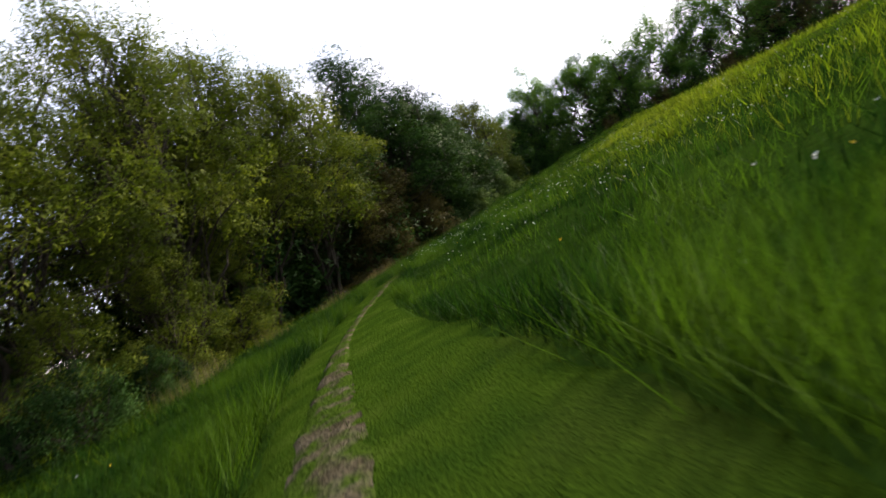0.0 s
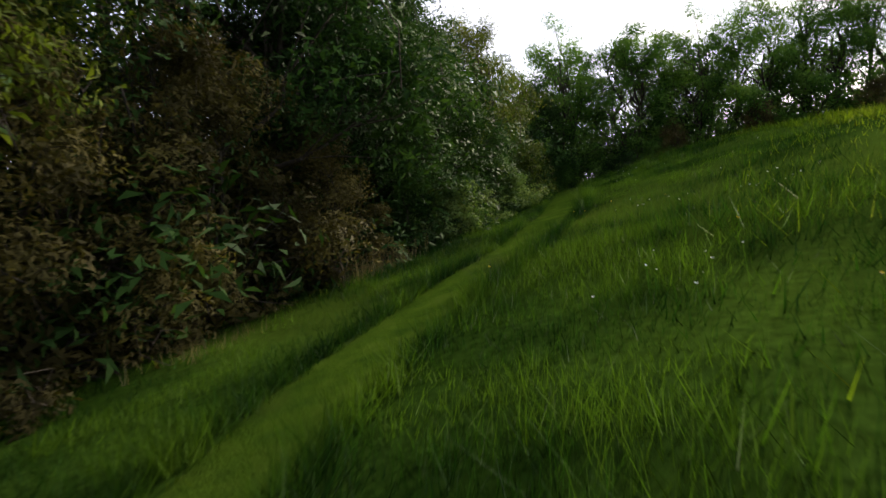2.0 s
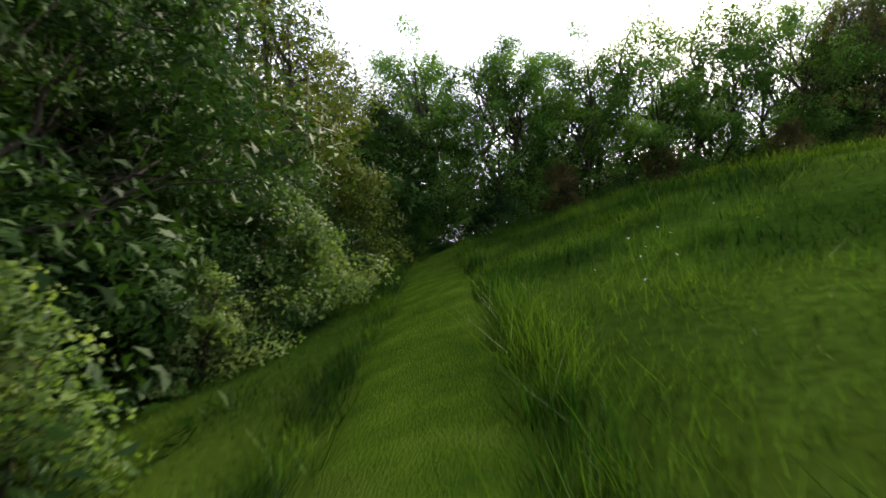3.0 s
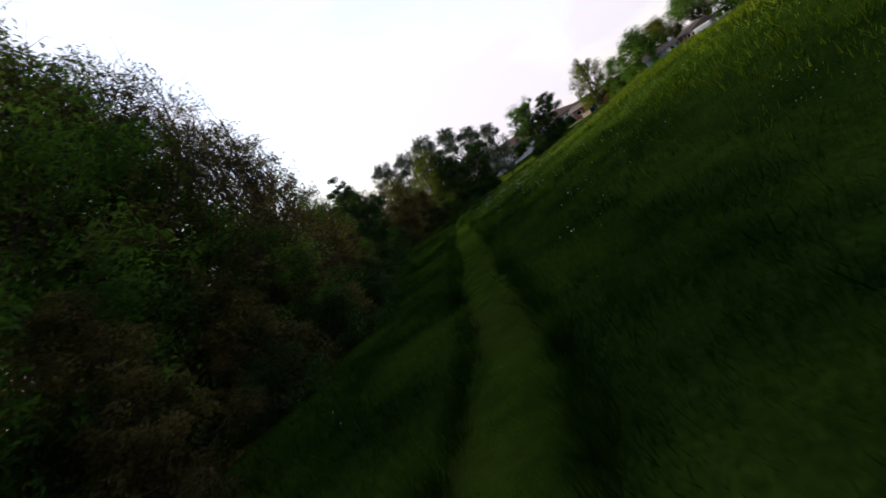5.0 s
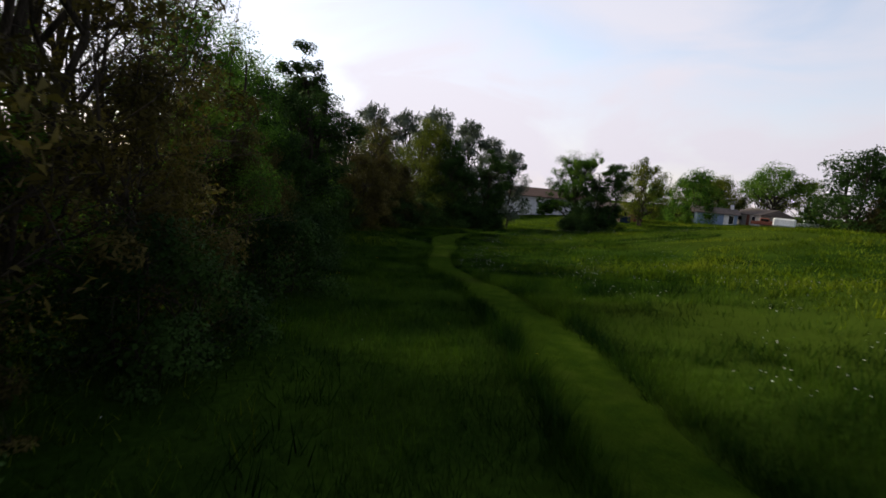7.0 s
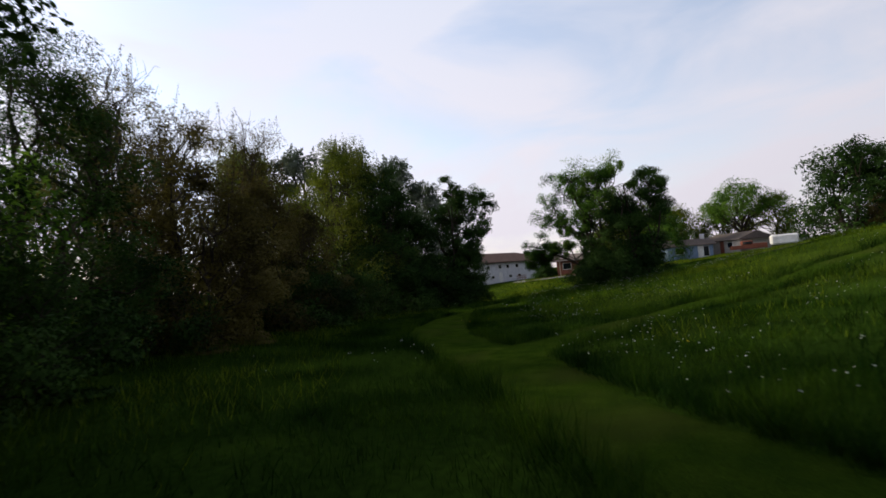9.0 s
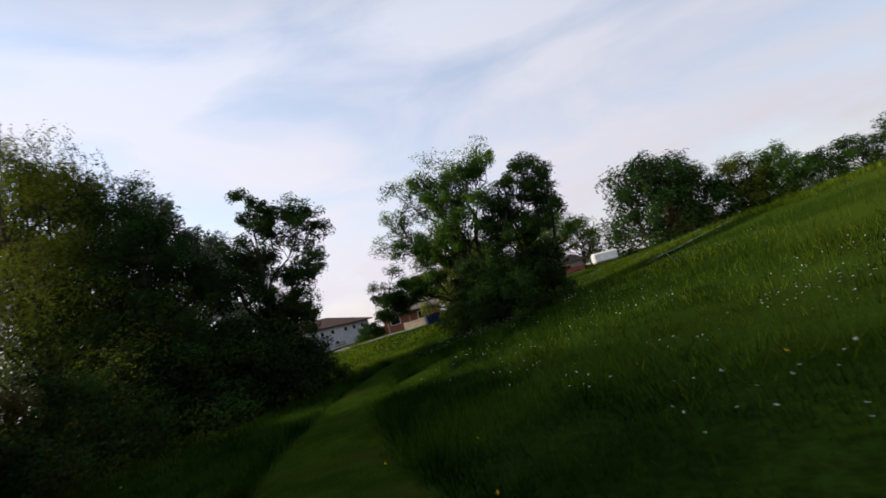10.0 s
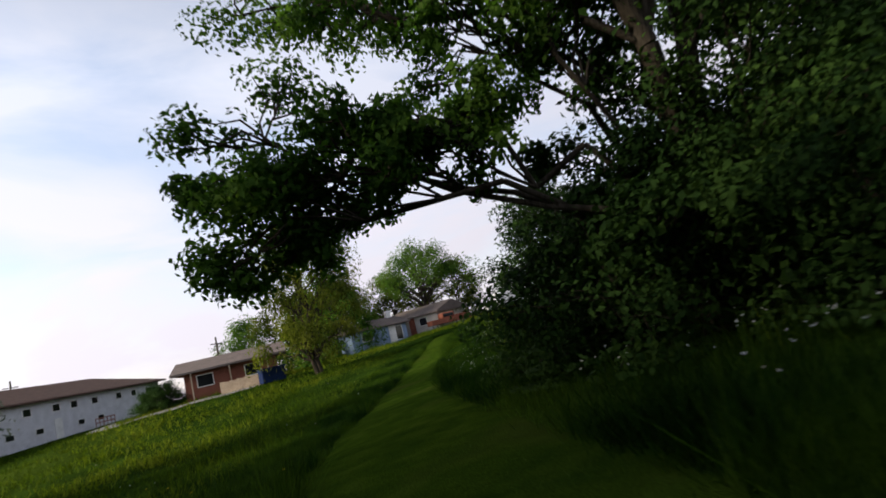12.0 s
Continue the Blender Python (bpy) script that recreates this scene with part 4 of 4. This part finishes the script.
# ---- bare earth worn into the path ----


def trodden(points, seed):
    """Uneven bare earth that breaks through the mown grass in patches along a line of x, y, width."""
    line = smooth_line(points, 0.14)
    rng = np.random.default_rng(seed)
    way = np.gradient(line[:, :2], axis=0)
    way /= np.linalg.norm(way, axis=1, keepdims=True)
    side = np.stack([way[:, 1], -way[:, 0]], 1)
    m = 13
    f = np.linspace(-1, 1, m)
    xy = line[:, None, :2] + side[:, None] * (f[None, :, None] * line[:, 2, None, None] * 0.75)
    x, y = xy[..., 0], xy[..., 1]
    rough = np.sin(x * 9 + 3 * np.sin(y * 5)) * np.sin(y * 8 + 2 * np.sin(x * 6)) + 0.6 * np.sin(x * 23 + y * 17) * np.sin(y * 29 - x * 11)
    z = land(x.ravel(), y.ravel()).reshape(x.shape) + 0.063 + 0.006 * rough - 0.03 * np.maximum(0, np.abs(f[None]) - 0.55 - 0.25 * rough / 1.6) / 0.45 + rng.normal(0, 0.004, x.shape)
    verts = np.stack([x, y, z], -1).reshape(-1, 3)
    k = np.arange(len(verts)).reshape(x.shape)
    faces = np.stack([k[:-1, :-1], k[1:, :-1], k[1:, 1:], k[:-1, 1:]], -1).reshape(-1, 4)
    ob = new("path_earth", mesh_of("path_earth", verts.tolist(), faces[:, ::-1].tolist(), DIRT, True))
    return tagged(ob, "patchy bare trodden earth in the grass path", "path", kind="structure")


trodden([(-0.35, 0.6, 0.34), (-0.6, 1.6, 0.40), (-0.9, 3.2, 0.38), (-1.3, 5.4, 0.28), (-1.65, 8.2, 0.14), (-1.9, 11.5, 0.12), (-1.85, 15.0, 0.20), (-1.7, 18.5, 0.20), (-1.3, 21.5, 0.14)], 31)

# a scrap of litter at the hedge foot
bm = bmesh.new()
bmesh.ops.create_icosphere(bm, subdivisions=3, radius=0.032)
rng = np.random.default_rng(8)
for v in bm.verts:
    c = v.co
    v.co = Vector((c.x * 1.5, c.y, c.z * 0.3)) * (1 + 0.25 * math.sin(c.x * 41 + c.y * 23) * math.sin(c.z * 37 + c.y * 19) + rng.normal(0, 0.06))
litter_mesh = bpy.data.meshes.new("litter")
bm.to_mesh(litter_mesh)
bm.free()
litter_mesh.materials.append(WHITE_PAINT)
litter = new("litter", litter_mesh)
litter.matrix_world = pose(51.8, 57.0, land_at(51.8, 57.0) + 0.02, 0, 0, 30) @ Matrix.Diagonal((3.4, 2.2, 0.9, 1.0))
tagged(litter, "crumpled white litter lying at the hedge foot", "litter")

# ---- long grass, flowers ----
ALL_LINES = np.concatenate([mown_line, branch_line, loop_line])


def gap_to(lines, xy):
    """How far each spot lies outside the mown strips (below 0: inside)."""
    best = np.full(len(xy), 1e9)
    for a in range(0, len(lines), 40):
        d = np.hypot(xy[:, None, 0] - lines[None, a:a + 40, 0], xy[:, None, 1] - lines[None, a:a + 40, 1]) - lines[None, a:a + 40, 2] / 2
        best = np.minimum(best, d.min(1))
    return best


def spots_beside(rng, count, reach_lo, reach_hi, both=True):
    """Random spots beside the mown path, out to a reach."""
    k = rng.integers(0, len(mown_line), count)
    way = np.gradient(mown_line[:, :2], axis=0)
    way /= np.linalg.norm(way, axis=1, keepdims=True)
    side = np.stack([way[:, 1], -way[:, 0]], 1)
    off = rng.uniform(reach_lo, reach_hi, count) * (rng.choice([-1.0, 1.0], count) if both else 1.0)
    return mown_line[k, :2] + side[k] * off[:, None] + way[k] * rng.uniform(-0.5, 0.5, (count, 1))


def lumps(xy):
    """Tufty patches of the meadow, about 0 to 1."""
    x, y = xy[:, 0], xy[:, 1]
    a = np.sin(x * 0.45 + 2 * np.sin(y * 0.23)) * np.sin(y * 0.5 + 1.1 * np.sin(x * 0.31))
    c = np.sin(x * 1.7 + 1.8 * np.sin(y * 0.9)) * np.sin(y * 1.5 + 1.3 * np.sin(x * 1.2))
    return 0.5 + 0.28 * a + 0.22 * c


def blades(rng, xy, tall, wide, per, bend=0.95, clump=0.07):
    """Grass blades, `per` round each spot: tapered leaves that lean over."""
    n = len(xy) * per
    base = np.repeat(xy, per, 0) + rng.normal(0, clump, (n, 2))
    foot = np.column_stack([base, land(base[:, 0], base[:, 1]) - 0.03])
    h = tall * rng.uniform(0.5, 1.3, n) * (0.28 + 1.4 * lumps(base))
    an = rng.uniform(0, 2 * math.pi, n)
    lean = bend * h * rng.uniform(0.1, 1.2, n)
    tip = foot + np.column_stack([np.cos(an) * lean, np.sin(an) * lean, h])
    turn = an + rng.normal(1.57, 0.7, n)
    w = np.column_stack([np.cos(turn), np.sin(turn), np.zeros(n)]) * (wide * rng.uniform(0.6, 1.3, n))[:, None]
    return np.stack([foot + w * 0.6, tip, foot - w * 0.6], 1)


rng = np.random.default_rng(77)


def thinned(xy, rng, least):
    return xy[rng.uniform(0, 1, len(xy)) < least + (1 - least) * lumps(xy)]


near = np.concatenate([spots_beside(rng, 240000, 0.6, 3.5), spots_beside(rng, 200000, 0.6, 7.0)])
near = thinned(near[gap_to(ALL_LINES, near) > 0.0], rng, 0.35)
pick = rng.integers(0, len(ALL_LINES), 150000)
turn = rng.uniform(0, 2 * math.pi, len(pick))
edge = ALL_LINES[pick, :2] + np.column_stack([np.cos(turn), np.sin(turn)]) * (ALL_LINES[pick, 2:] / 2 + rng.uniform(0, 0.35, (len(pick), 1)))
gap = gap_to(ALL_LINES, edge)
edge = edge[(gap > -0.02) & (gap < 0.35)]
mid = np.concatenate([spots_beside(rng, 80000, 3.0, 14.0), spots_beside(rng, 90000, 3.0, 26.0)])
mid = thinned(mid[gap_to(ALL_LINES, mid) > 0.1], rng, 0.35)
# bright blades take over away from the paths, as if the sun lay there
sunlit = rng.uniform(0, 1, len(mid)) < np.clip((gap_to(ALL_LINES[::3], mid) - np.where(mid[:, 0] > 88.0, 0.4, 3.0)) / np.where(mid[:, 0] > 88.0, 2.5, 6.0), 0.0, 0.9)
sunlit_mid, mid = mid[sunlit], mid[~sunlit]
far = np.column_stack([rng.uniform(-25, 165, 150000), rng.uniform(-70, 80, 150000)])
far = far[gap_to(ALL_LINES[::3], far) > 7.0]
tufts = np.concatenate([spots_beside(rng, 950, 1.2, 9.0, False), spots_beside(rng, 400, 1.2, 16.0)])
tufts = np.repeat(tufts[gap_to(ALL_LINES, tufts) > 0.35], 32, 0)
tufts = tufts + rng.normal(0, 0.16, tufts.shape)
for patch_name, xy, tall, wide, per in (("grass_tufts", tufts, 0.22, 0.006, 2), ("long_grass", near, 0.21, 0.0065, 2), ("edge_grass", edge, 0.38, 0.0075, 2), ("long_grass", mid, 0.26, 0.016, 2), ("meadow_grass", sunlit_mid, 0.25, 0.014, 2), ("meadow_grass", far, 0.28, 0.045, 3)):
    me = quads_mesh(patch_name, blades(rng, xy, tall, wide, per), 3, [MEADOW_TIPS if patch_name == "meadow_grass" else BLADES])
    soften(me, rng.normal(0, 0.62, (len(me.polygons), 3)) + np.array([0, 0, 0.75]), 3)
    tagged(new(patch_name, me), "long green meadow grass bending over", "grass", kind="stuff")
# pale dry stalks at the hedge foot
dry_line = smooth_line([(-8.0, 14, 1), (-6.9, 20, 1), (-5.2, 26, 1), (-3.2, 31, 1), (-1.2, 35.5, 1), (1.2, 39.6, 1), (3.2, 42.5, 1)], 0.1)
pick = rng.integers(0, len(dry_line), 900)
pick = pick[np.sin(dry_line[pick, 1] * 1.3) + 0.6 * np.sin(dry_line[pick, 1] * 3.1) > 0.1]
dry = dry_line[pick, :2] + rng.normal(0, 0.22, (len(pick), 2))
me = quads_mesh("dry_stalks", blades(rng, dry, 0.55, 0.008, 3, 0.35, 0.08), 3, [DRY])
tagged(new("dry_stalks", me), "pale dry grass stalks along the hedge foot", "grass", kind="stuff")
short = spots_beside(rng, 110000, 0.0, 1.4)
short = short[gap_to(ALL_LINES, short) < 0.05]
me = quads_mesh("mown_blades", blades(rng, short, 0.075, 0.009, 2, 0.9, 0.05), 3, [MOWN_BLADES])
soften(me, rng.normal(0, 0.45, (len(me.polygons), 3)) + np.array([0, 0, 0.9]), 3)
tagged(new("mown_blades", me), "short mown grass of the path", "grass", kind="stuff")


def flowers(rng, xy, size, tall, petals=5):
    """White flower heads, each a small cup of petals on a thin stalk."""
    z = land(xy[:, 0], xy[:, 1])
    out = []
    h = tall * rng.uniform(0.6, 1.25, len(xy))
    lean = rng.normal(0, 0.05, (len(xy), 2))
    head = np.column_stack([xy + lean, z + h])
    foot = np.column_stack([xy, z - 0.02])
    s = size * rng.uniform(0.6, 1.3, len(xy))
    for k in range(petals):
        an = 2 * math.pi * k / petals + rng.uniform(0, 6.28, len(xy)) * 0.2
        d = np.column_stack([np.cos(an), np.sin(an), rng.uniform(0.2, 1.5, len(xy))])
        b = np.column_stack([-np.sin(an), np.cos(an), np.zeros(len(xy))])
        out.append(np.stack([head, head + (d * 0.5 + b * 0.36) * s[:, None], head + d * s[:, None], head + (d * 0.5 - b * 0.36) * s[:, None]], 1))
    side = np.column_stack([np.full(len(xy), 0.004), np.zeros(len(xy)), np.zeros(len(xy))])
    stalk = np.stack([foot - side, foot + side, head + side * 0.6, head - side * 0.6], 1)
    verts = np.concatenate([*out, stalk])
    index = np.r_[np.zeros(petals * len(xy)), np.ones(len(xy))]
    return verts, index


PETAL = surf("white_petals", (0.72, 0.72, 0.70), 0.6)
PETAL_YELLOW = surf("yellow_petals", (0.75, 0.52, 0.03), 0.6)
patches = np.concatenate([spots_beside(rng, 280, 1.7, 9.0, False), spots_beside(rng, 240, 3.0, 18.0, False)])
patches = patches[(gap_to(ALL_LINES, patches) > 0.35) & ((patches[:, 0] > 30) | (patches[:, 1] < 27) | (rng.uniform(0, 1, len(patches)) < 0.15))]
xy = np.repeat(patches, 9, 0) + rng.normal(0, 0.38, (len(patches) * 9, 2))
xy = np.concatenate([xy, spots_beside(rng, 450, 1.6, 16.0)])
for x, y, wide, n in ((108.6, 30.4, 0.8, 60), (107.0, 30.2, 1.2, 70), (0.3, 21.0, 0.7, 45), (1.0, 17.2, 0.6, 24), (101.0, 36.4, 1.5, 50), (91.4, 47.4, 0.8, 24)):
    xy = np.concatenate([xy, rng.normal((x, y), wide, (n, 2))])
# thick along the path's edge before the lone tree, and on the first slope
band = spots_beside(rng, 4200, 0.75, 2.6, False)
x, y = band.T
band = band[((x > 74) & (x < 92)) | ((x < 2.5) & (y > 14.5) & (y < 23) & (rng.uniform(0, 1, len(x)) < 0.35)) | ((x > 104) & (x < 112) & (y > 29) & (rng.uniform(0, 1, len(x)) < 0.6))]
xy = np.concatenate([xy, band[rng.uniform(0, 1, len(band)) < lumps(band * 1.7)]])
xy = xy[gap_to(ALL_LINES, xy) > 0.1]
verts, index = flowers(rng, xy, 0.017, 0.34)
tagged(new("white_flowers", quads_mesh("white_flowers", verts, 4, [PETAL, BLADES], index)), "small white meadow flowers among the long grass", "flowers", kind="stuff")
xy = spots_beside(rng, 90, 0.5, 6.0)
verts, index = flowers(rng, xy, 0.022, 0.2)
tagged(new("yellow_flowers", quads_mesh("yellow_flowers", verts, 4, [PETAL_YELLOW, BLADES], index)), "scattered small yellow meadow flowers", "flowers", kind="stuff")
